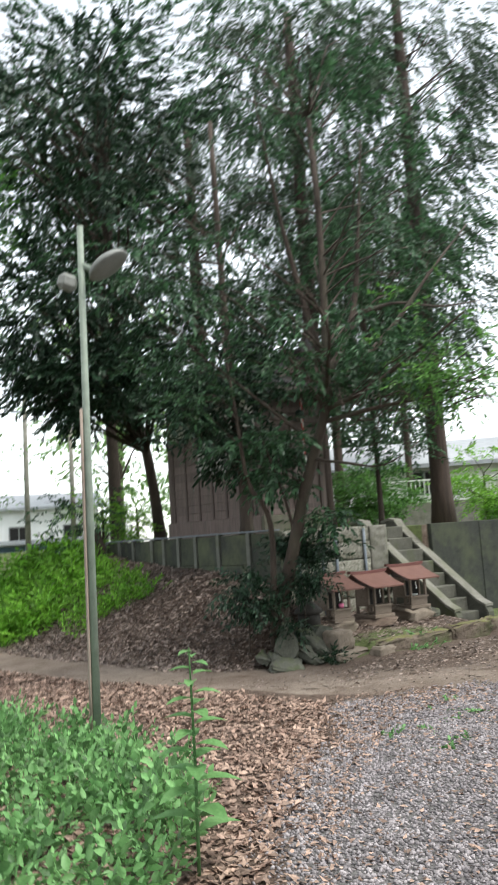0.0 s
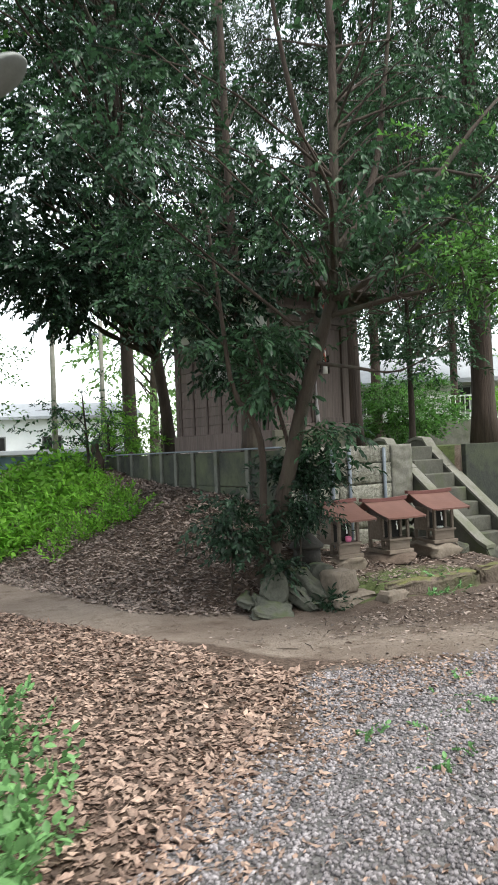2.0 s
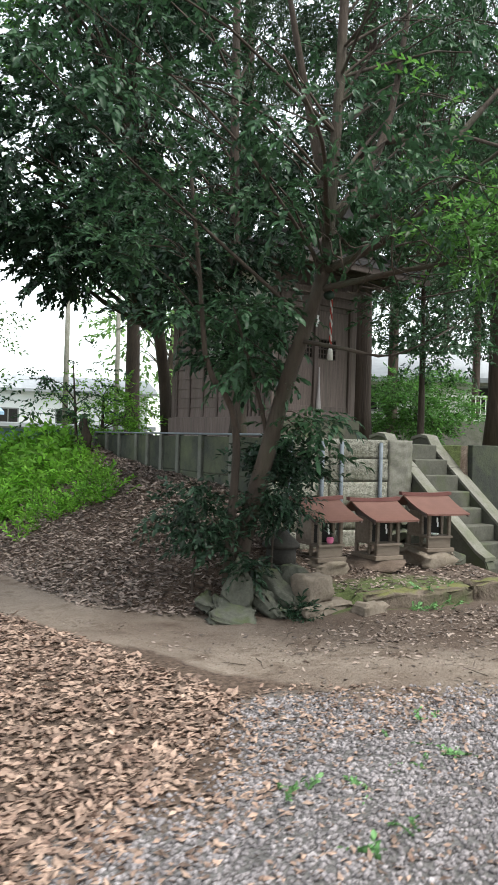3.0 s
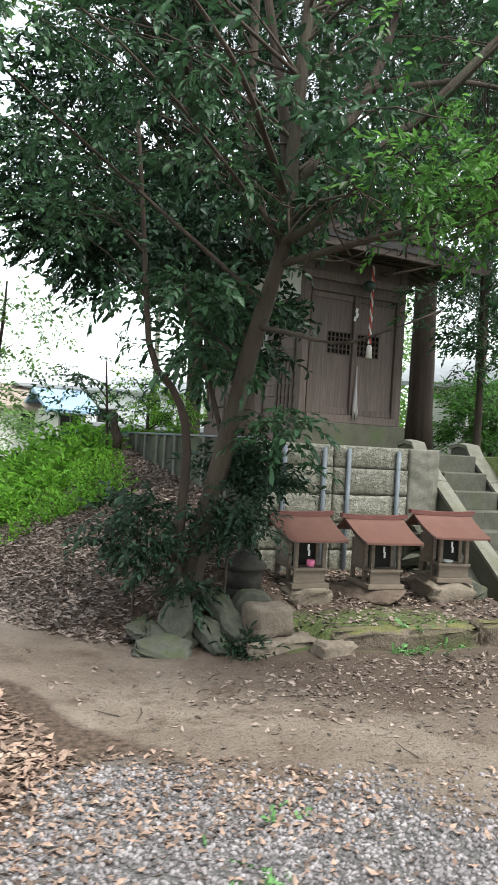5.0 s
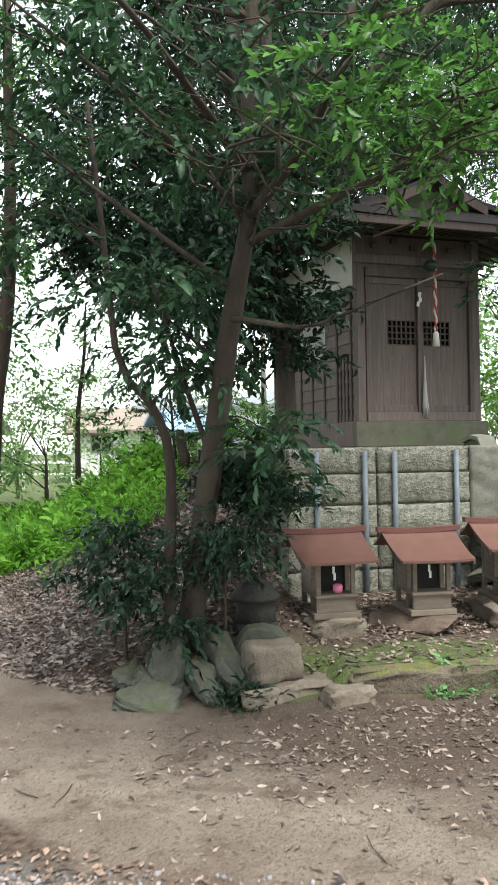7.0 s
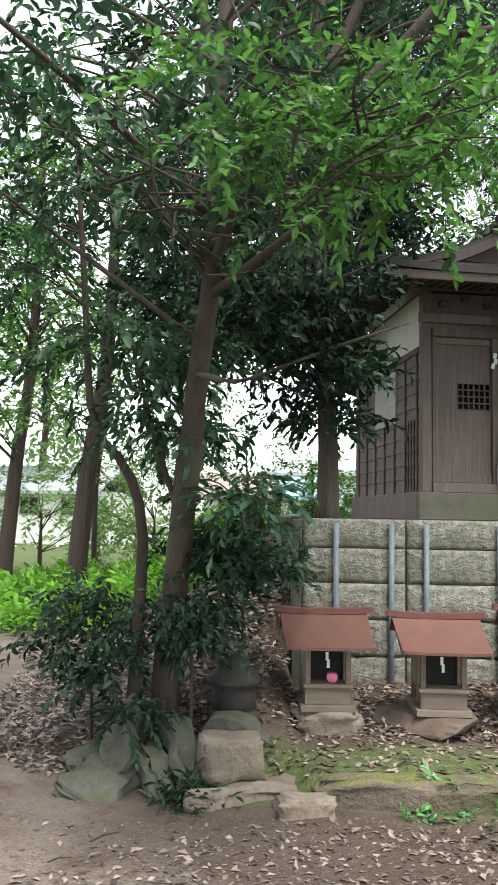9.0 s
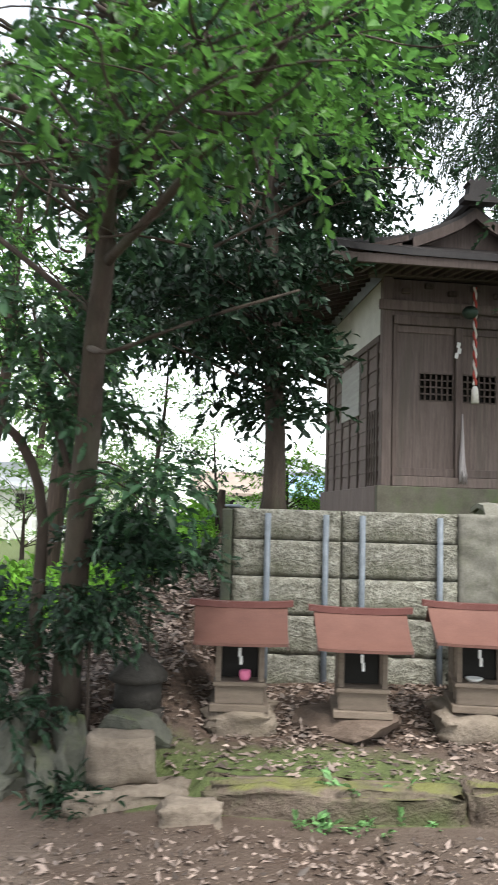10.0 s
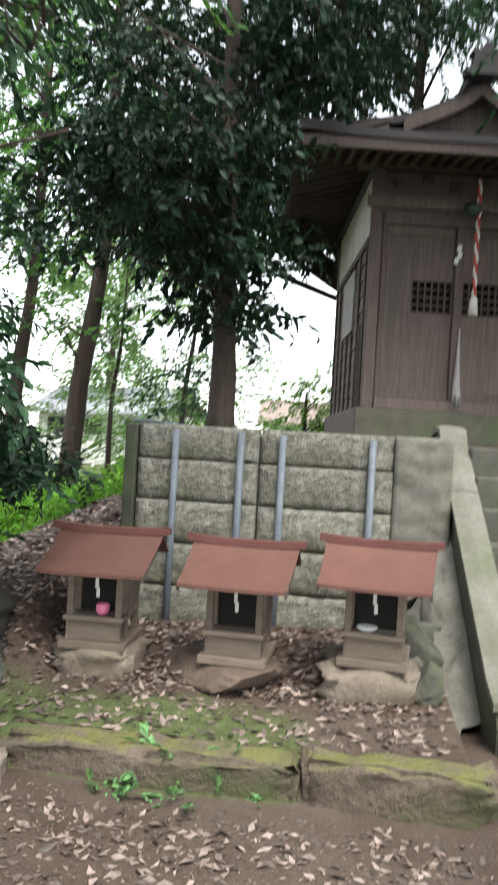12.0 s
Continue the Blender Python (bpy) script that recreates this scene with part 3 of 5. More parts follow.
# wall to the far side of the stairs
far_wall = tagged(new("wall_east"), "plain mossy concrete retaining wall beside the steps", "wall", kind="structure")
for i in range(5):
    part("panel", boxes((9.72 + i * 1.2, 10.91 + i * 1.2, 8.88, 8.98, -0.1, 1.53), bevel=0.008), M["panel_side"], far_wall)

# ---- steps with sloping cheek walls ----
def slab(rows, thick):
    """A curved sheet of some thickness from rows of points."""
    bm = bmesh.new()
    top = [[bm.verts.new(p) for p in r] for r in rows]
    low = [[bm.verts.new((p[0], p[1], p[2] - thick)) for p in r] for r in rows]
    nr, nc = len(rows), len(rows[0])
    for i in range(nr - 1):
        for j in range(nc - 1):
            bm.faces.new((top[i][j], top[i][j + 1], top[i + 1][j + 1], top[i + 1][j]))
            bm.faces.new((low[i][j], low[i + 1][j], low[i + 1][j + 1], low[i][j + 1]))
    rim = [top[0][j] for j in range(nc)] + [top[i][-1] for i in range(1, nr)] + [top[-1][j] for j in range(nc - 2, -1, -1)] + [top[i][0] for i in range(nr - 2, 0, -1)]
    rim2 = [low[0][j] for j in range(nc)] + [low[i][-1] for i in range(1, nr)] + [low[-1][j] for j in range(nc - 2, -1, -1)] + [low[i][0] for i in range(nr - 2, 0, -1)]
    for i in range(len(rim)):
        j = (i + 1) % len(rim)
        bm.faces.new((rim[i], rim2[i], rim2[j], rim[j]))
    bmesh.ops.recalc_face_normals(bm, faces=bm.faces)
    return bm


steps = thing("stone_steps", pose(8.69, 9.40, 0, 0, 0, 5.8), "worn mossy concrete steps between sloping cheek walls", "stairs", kind="structure")
N_STEP = 8
for i in range(N_STEP):
    y_ = -1.52 + 1.50 * i / N_STEP
    z_ = 1.52 * (i + 1) / N_STEP
    part("step", boxes((0.16, 0.77, y_, y_ + 0.3, z_ - 0.2 if i else -0.1, z_), bevel=0.012, jit=0.004), M["concrete_dark"], steps)


def cheek(x0, x1):
    """A sloping cheek wall with a rounded head."""
    bm = bmesh.new()
    prof = [(0.25, -0.1), (0.25, 1.58), (0.10, 1.62), (-0.03, 1.60), (-0.12, 1.47), (-0.8, 0.89), (-1.5, 0.31), (-1.62, 0.24), (-1.66, 0.16), (-1.66, -0.1)]
    va = [bm.verts.new((x0, y, z)) for y, z in prof]
    vb = [bm.verts.new((x1, y, z)) for y, z in prof]
    bm.faces.new(va)
    bm.faces.new(list(reversed(vb)))
    for i in range(len(prof)):
        j = (i + 1) % len(prof)
        bm.faces.new((va[j], va[i], vb[i], vb[j]))
    bmesh.ops.recalc_face_normals(bm, faces=bm.faces)
    bmesh.ops.bevel(bm, geom=[e for e in bm.edges if abs(e.verts[0].co.x - e.verts[1].co.x) < 0.01], offset=0.012, segments=2, affect="EDGES")
    return bm


def coping(x0, x1, upper):
    """A pale slab that follows the slope of a cheek wall."""
    line = [(0.25, 1.585), (0.10, 1.625), (-0.03, 1.605), (-0.12, 1.475), (-0.8, 0.895), (-1.5, 0.315), (-1.64, 0.245)]
    line = line[:4] if upper else [(-0.45, 1.193)] + line[4:]
    if upper:
        line = line + [(-0.44, 1.202)]
    return slab([[(x0, y, z + 0.035), ((x0 + x1) / 2, y, z + 0.043), (x1, y, z + 0.035)] for y, z in line], 0.04)


for x0, x1 in ((0, 0.15), (0.78, 0.95)):
    part("cheek_wall", cheek(x0, x1), M["concrete_dark"], steps, "dark mossy sloping cheek wall")
    for upper in (True, False):
        part("coping", coping(x0 - 0.02, x1 + 0.012, upper), M["concrete"], steps, "paler sloping coping slab")
fill = bmesh.new()
grid = []
for i in range(25):
    q = i / 24
    y_, top = -0.10 - 1.3 * q, 1.30 - 1.2 * q
    out = -0.09 - 0.16 * q
    line = []
    for k in range(13):
        u = k / 12
        x_ = -0.006 + (out + 0.006) * min(1, u * 2.2) - 0.07 * max(0, u - 0.45)
        z_ = top - 0.10 * min(1, u * 2.2) - (top + 0.02) * max(0, u - 0.45) / 0.55
        n_ = Vector((x_ * 6, y_ * 6, z_ * 6))
        bulge = 0.07 * noise.noise(n_) + 0.05 * noise.noise(n_ * 2.3) if k else 0
        line.append(fill.verts.new((min(-0.004, x_ - bulge), y_, z_ + bulge * 0.6)))
    grid.append(line)
for r0, r1 in zip(grid, grid[1:]):
    for k in range(12):
        fill.faces.new((r0[k], r1[k], r1[k + 1], r0[k + 1])).smooth = True
bmesh.ops.recalc_face_normals(fill, faces=fill.faces)
part("rubble_fill", fill, M["concrete"], steps, "mortared rubble sloping beside the steps")
rr = random.Random(21)
for i in range(11):
    q = 0.08 + 0.085 * i
    p = part("rubble_stone", rock(rr.uniform(0.06, 0.095), rr.uniform(0.08, 0.12), rr.uniform(0.15, 0.24), i * 3.3 + 1), M["concrete" if i % 3 else "stone"], steps)
    p.location = (-0.13 - 0.16 * q + rr.uniform(-0.03, 0.02), -0.10 - 1.3 * q, max(0.0, (1.05 - 1.1 * q) * rr.uniform(0.15, 0.8)))
    p.rotation_euler = (rr.uniform(-0.3, 0.3), rr.uniform(-0.3, 0.3), rr.uniform(0, 3))

# ---- kerb ----
kerb = tagged(new("kerb"), "mossy rough stone kerb along the path edge", "kerb", kind="structure")
for i, (xa, xb, zt, dy) in enumerate(((6.66, 7.965, 0.155, 0.0), (7.972, 8.75, 0.19, -0.015), (8.754, 9.5, 0.195, 0.0))):
    p = part("kerb_stone", hewn(xb - xa, 0.2, zt + 0.07, i + 2, rough=0.026, bevel=0.03, cuts=7), M["kerb"], kerb)
    p.location = ((xa + xb) / 2, 7.16 + dy, -0.07)


def pierced(xa, xb, za, zb, la, lb, ha, hb, y0, y1):
    """A board with one rectangular hole through it."""
    bm = bmesh.new()
    out, inn = ((xa, za), (xb, za), (xb, zb), (xa, zb)), ((la, ha), (lb, ha), (lb, hb), (la, hb))
    f_o, f_i, b_o, b_i = ([bm.verts.new((x, y, z)) for x, z in ring] for ring, y in ((out, y0), (inn, y0), (out, y1), (inn, y1)))
    for i in range(4):
        j = (i + 1) % 4
        bm.faces.new((f_o[i], f_o[j], f_i[j], f_i[i]))
        bm.faces.new((b_o[j], b_o[i], b_i[i], b_i[j]))
        bm.faces.new((f_o[j], f_o[i], b_o[i], b_o[j]))
        bm.faces.new((f_i[i], f_i[j], b_i[j], b_i[i]))
    bmesh.ops.recalc_face_normals(bm, faces=bm.faces)
    return bm


# ---- the shrine building ----
SH = pose(8.14, 11.3, 1.50, 0, 0, 8)
shrine = thing("shrine_hall", SH, "small weathered wooden shrine hall with closed doors and hip-and-gable roof", "shrine")
W, D = 1.70, 2.75
part("foundation", boxes((-0.16, W + 0.16, -0.28, D + 0.1, -0.05, 0.06), bevel=0.012), M["wood_dark"], shrine, "dark weathered footing slab")
part("sill_beam", boxes((-0.06, W + 0.06, -0.06, 0.02, 0.062, 0.36), bevel=0.008), M["wood_mossy"], shrine, "mossy grey-green sill beam")
part("sill_beam", boxes((-0.06, 0.02, 0.024, D, 0.062, 0.36), bevel=0.008), M["wood"], shrine)
part("sill_beam", boxes((W - 0.02, W + 0.06, 0.024, D, 0.062, 0.36), bevel=0.008), M["wood_mossy"], shrine)
for x_, y_ in ((0, 0), (W - 0.11, 0), (0, D - 0.11), (W - 0.11, D - 0.11)):
    part("corner_post", boxes((x_, x_ + 0.11, y_, y_ + 0.11, 0.362, 2.62), bevel=0.008), M["wood"], shrine)
part("threshold", boxes((0.112, W - 0.112, -0.03, 0.1, 0.362, 0.47), bevel=0.006), M["wood"], shrine)
part("lintel", boxes((0.112, W - 0.112, -0.02, 0.1, 2.10, 2.20), bevel=0.006), M["wood"], shrine)
part("tie_beam", boxes((-0.05, W + 0.05, -0.035, -0.002, 2.25, 2.36), bevel=0.006), M["wood"], shrine)
part("frieze_board", boxes((0.112, W - 0.112, 0.02, 0.08, 2.202, 2.60)), M["wood"], shrine)
part("head_beam", boxes((-0.15, W + 0.15, -0.05, 0.10, 2.622, 2.74), bevel=0.008), M["wood_dark"], shrine)
for x_ in (0.112, W - 0.162):
    part("door_jamb", boxes((x_, x_ + 0.05, -0.01, 0.09, 0.472, 2.098), bevel=0.005), M["wood_dark"], shrine)
for side_i, (xa, xb, la, lb) in enumerate(((0.165, 0.805, 0.42, 0.80), (0.895, 1.535, 0.90, 1.28))):
    door = part("door", pierced(xa, xb, 0.475, 2.095, la, lb, 1.29, 1.59, 0.03, 0.06), M["wood"], shrine, "grey wooden plank door with a lattice opening")
    for z0, z1 in ((0.475, 0.56), (2.02, 2.095)):
        part("rail", boxes((xa, xb, 0.012, 0.0295, z0, z1), bevel=0.003), M["wood"], door)
    for i in range(7):
        x_ = la + (lb - la) * i / 6
        part("lattice_bar", boxes((x_ - 0.008, x_ + 0.008, 0.03, 0.05, 1.29, 1.59)), M["wood_dark"], door)
    for i in range(5):
        z_ = 1.29 + 0.3 * i / 4
        part("lattice_bar", boxes((la, lb, 0.024, 0.044, z_ - 0.008, z_ + 0.008)), M["wood_dark"], door)
part("mullion", boxes((0.81, 0.89, -0.012, 0.062, 0.472, 2.098), bevel=0.006), M["wood"], shrine, "narrow post between the doors")
# Black sheet painted as the shade behind the door lattices.
part("inner_lining", boxes((0.16, 1.54, 0.25, 0.27, 0.47, 2.1)), M["black"], shrine, "black sheet standing in for the shade inside the hall")
# side walls: boards, battens, plaster band
for x_, sgn in ((0.0, -1), (W - 0.03, 1)):
    for i in range(10):
        z0 = 0.364 + i * 0.16
        bm = bmesh.new()
        box(bm, x_ + 0.015, x_ + 0.035, 0.112, D - 0.112, z0, z0 + 0.157)
        for v in bm.verts:
            v.co.x += sgn * 0.012 * (z0 + 0.157 - v.co.z) / 0.157
        part("board", bm, M["wood"], shrine)
    for i in range(7):
        y_ = 0.16 + i * (D - 0.35) / 6
        xo = x_ - 0.012 if sgn < 0 else x_ + 0.036
        part("batten", boxes((xo, xo + 0.026, y_, y_ + 0.04, 0.37, 1.95), bevel=0.003), M["wood_dark"], shrine)
    for i in range(3):
        y_ = 0.27 + i * 0.1
        xo = x_ - 0.008 if sgn < 0 else x_ + 0.036
        part("lattice_slat", boxes((xo, xo + 0.022, y_, y_ + 0.03, 0.37, 1.2), bevel=0.003), M["wood_dark"], shrine)
    part("plaster_panel", boxes((x_ + 0.012, x_ + 0.032, 0.112, D - 0.112, 1.97, 2.60)), M["plaster"], shrine, "white plaster band under the eaves")
    part("side_rail", boxes((x_ - 0.01, x_ + 0.045, 0.112, D - 0.112, 1.93, 2.0)), M["wood_dark"], shrine)
part("side_board", boxes((-0.018, 0.012, 0.9, 1.75, 1.22, 1.86), bevel=0.004), M["pale_board"], shrine, "pale weathered side board")
part("back_wall", boxes((0.112, W - 0.112, D - 0.06, D - 0.02, 0.364, 2.6)), M["wood"], shrine)
part("ceiling", boxes((0.05, W - 0.05, 0.101, D - 0.05, 2.61, 2.66)), M["wood_dark"], shrine)

# roof: ridge runs front to back; curved slopes to side eaves; a pent skirt across the front gable
CX, RZ, EX = W / 2, 3.31, 1.62


def roof_z(u):
    """Height over the ridge's side distance u (0 at ridge, 1 at eave)."""
    return RZ - 0.69 * u ** 0.75 + 0.03 * max(0, u - 0.8) / 0.2


FY, GYF, BY = -0.85, -0.30, D + 0.75
for s in (-1, 1):
    rows = []
    for i in range(11):
        u = i / 10
        # forward edge: gable plane near the ridge, front eave towards the corner
        fy = GYF - 0.12 if u <= 0.4 else GYF - 0.12 + (FY - GYF + 0.12) * (u - 0.4) / 0.6
        lift = 0.05 * u ** 3
        rows.append([(CX + s * u * EX, fy, roof_z(u) + lift), (CX + s * u * EX, fy + 0.6, roof_z(u) + lift * 0.3), (CX + s * u * EX, D * 0.5, roof_z(u)), (CX + s * u * EX, BY - 0.5, roof_z(u)), (CX + s * u * EX, BY, roof_z(u) + lift)])
    part("roof_slope", slab(rows, 0.07), M["roof_dark"], shrine, "dark metal roof slope")
rows = []
for i in range(6):
    v = i / 5
    y_ = FY + (GYF + 0.06 - FY) * v
    half = EX * (1 - 0.58 * v)
    z_ = roof_z(1) + 0.0 + (roof_z(0.44) - 0.02 - roof_z(1)) * v ** 1.1 - 0.012
    rows.append([(CX + half * q, y_, z_ + 0.05 * abs(q) ** 4 * (1 - v)) for q in (-1, -0.8, -0.5, 0, 0.5, 0.8, 1)])
part("front_skirt", slab(rows, 0.07), M["roof_dark"], shrine, "dark metal pent roof across the front")
part("fascia", boxes((CX - EX + 0.03, CX + EX - 0.03, FY + 0.02, FY + 0.06, roof_z(1) - 0.17, roof_z(1) - 0.075), bevel=0.005), M["wood_dark"], shrine)
gab = bmesh.new()
gpts = [(CX + s_ * u * EX, roof_z(u) - 0.06) for s_, u in ((-1, 0.5), (-1, 0.35), (-1, 0.15), (0, 0), (1, 0.15), (1, 0.35), (1, 0.5))]
vf = [gab.verts.new((x_, GYF, z_)) for x_, z_ in gpts]
vb = [gab.verts.new((x_, GYF + 0.04, z_)) for x_, z_ in gpts]
gab.faces.new(vf)
gab.faces.new(list(reversed(vb)))
for i in range(len(gpts)):
    j = (i + 1) % len(gpts)
    gab.faces.new((vf[j], vf[i], vb[i], vb[j]))
bmesh.ops.recalc_face_normals(gab, faces=gab.faces)
part("gable_board", gab, M["wood"], shrine)
for s in (-1, 1):
    rows = [[(CX + s * u * EX, y_, roof_z(u) - 0.05) for y_ in (GYF - 0.16, GYF - 0.10)] for u in (0.0, 0.1, 0.2, 0.3, 0.42)]
    part("barge_board", slab(rows, 0.11), M["wood_dark"], shrine)
part("ridge_cap", boxes((CX - 0.11, CX + 0.11, GYF - 0.2, BY - 0.1, RZ - 0.03, RZ + 0.09), bevel=0.03), M["roof_dark"], shrine)
orn = bmesh.new()
prof = [(-0.24, 0), (-0.25, 0.06), (-0.17, 0.09), (-0.15, 0.22), (-0.19, 0.25), (-0.14, 0.29), (-0.08, 0.26), (-0.05, 0.33), (0, 0.35), (0.05, 0.33), (0.08, 0.26), (0.14, 0.29), (0.19, 0.25), (0.15, 0.22), (0.17, 0.09), (0.25, 0.06), (0.24, 0)]
vf = [orn.verts.new((CX + x_ * 0.75, GYF - 0.27, RZ - 0.02 + z_ * 0.8)) for x_, z_ in prof]
vb = [orn.verts.new((CX + x_ * 0.75, GYF - 0.13, RZ - 0.02 + z_ * 0.8)) for x_, z_ in prof]
orn.faces.new(vf)
orn.faces.new(list(reversed(vb)))
for i in range(len(prof)):
    j = (i + 1) % len(prof)
    orn.faces.new((vf[j], vf[i], vb[i], vb[j]))
bmesh.ops.recalc_face_normals(orn, faces=orn.faces)
part("ridge_ornament", orn, M["roof_dark"], shrine, "dark ridge-end tile ornament")
# rafters under the eaves
for s in (-1, 1):
    for i in range(22):
        y_ = FY + 0.1 + i * (BY - FY - 0.2) / 21
        x_in = CX + s * (W / 2 - 0.02)
        bm = bmesh.new()
        box(bm, 0, 0.78, -0.02, 0.02, -0.05, 0.0)
        z_in, z_out = roof_z(0.53) - 0.085, roof_z(1.0) - 0.075
        for v in bm.verts:
            q = v.co.x / 0.78
            v.co = Vector((x_in + s * v.co.x, y_ + v.co.y, z_in + (z_out - z_in) * q + v.co.z))
        part("rafter", bm, M["wood_dark"], shrine)
for i in range(26):
    x_ = CX - EX + 0.15 + i * (2 * EX - 0.3) / 25
    bm = bmesh.new()
    box(bm, x_ - 0.02, x_ + 0.02, FY + 0.07, 0.0, 0, 0.045)
    for v in bm.verts:
        q = (v.co.y - FY) / (0 - FY)
        v.co.z += roof_z(1.0) - 0.135 + 0.12 * q
    part("rafter", bm, M["wood_dark"], shrine)
for i in range(6):
    z0 = 2.44 + (i % 2) * 0.07
    part("bracket_block", boxes((0.2 + i * 0.26, 0.30 + i * 0.26, -0.03, 0.019, z0, z0 + 0.06), bevel=0.01), M["wood_dark"], shrine)

# bell, rope, paper, tassel
bell = bmesh.new()
bmesh.ops.create_uvsphere(bell, u_segments=16, v_segments=12, radius=0.085)
for v in bell.verts:
    v.co.z *= 0.85
    if v.co.z < -0.03:
        v.co.x *= 0.93
for f in bell.faces:
    f.smooth = True
solo("shrine_bell", bell, M["bell"], "dark green bronze bell hanging under the eaves", "bell", m=SH @ pose(0.89, -0.2, 2.22))
hook = thing("bell_rope", SH @ pose(0.945, -0.2, 0), "twisted red and white bell rope with a pale tassel", "rope")
for q in (0, 1):
    bm = bmesh.new()
    pts = [(0.012 * math.cos(i * 0.7 + q * math.pi), 0.012 * math.sin(i * 0.7 + q * math.pi), 2.5 - i * 0.0235) for i in range(46)]
    tube(bm, pts, [0.013] * len(pts), 6)
    part("strand", bm, M["rope_red" if q == 0 else "rope_white"], hook, "red strand" if q == 0 else "white strand")
bm = bmesh.new()
tube(bm, [(0, 0, 1.43), (0, 0, 1.40), (0, 0, 1.25)], [0.02, 0.035, 0.045], 8)
part("tassel", bm, M["rope_white"], hook, "white tassel end")
cloth = bmesh.new()
for q in range(16):
    a_ = q * 0.39
    tube(cloth, curve_pts([(0, 0, 1.15), (0.010 * math.cos(a_), 0.008 * math.sin(a_), 0.85), (0.026 * math.cos(a_), 0.02 * math.sin(a_), 0.6 + 0.02 * (q % 3)), (0.04 * math.cos(a_) + 0.01, 0.026 * math.sin(a_), 0.40 + 0.03 * (q % 4))], 7), [0.007, 0.008, 0.009, 0.009, 0.009, 0.009, 0.005], 5)
solo("door_tassel", cloth, M["tassel"], "long grey frayed tassel hanging on the door post", "tassel", m=SH @ pose(0.87, -0.055, 0.0))
shide = bmesh.new()
for i in range(3):
    box(shide, -0.03 + 0.02 * (i % 2), 0.01 + 0.02 * (i % 2), -0.001, 0.001, -0.06 * i - 0.06, -0.06 * i, m=Matrix.Rotation(0.2, 4, "Y"))
solo("paper_streamer", shide, M["paper"], "white folded paper streamer hanging on the door post", "paper streamer", m=SH @ pose(0.85, -0.03, 1.93))


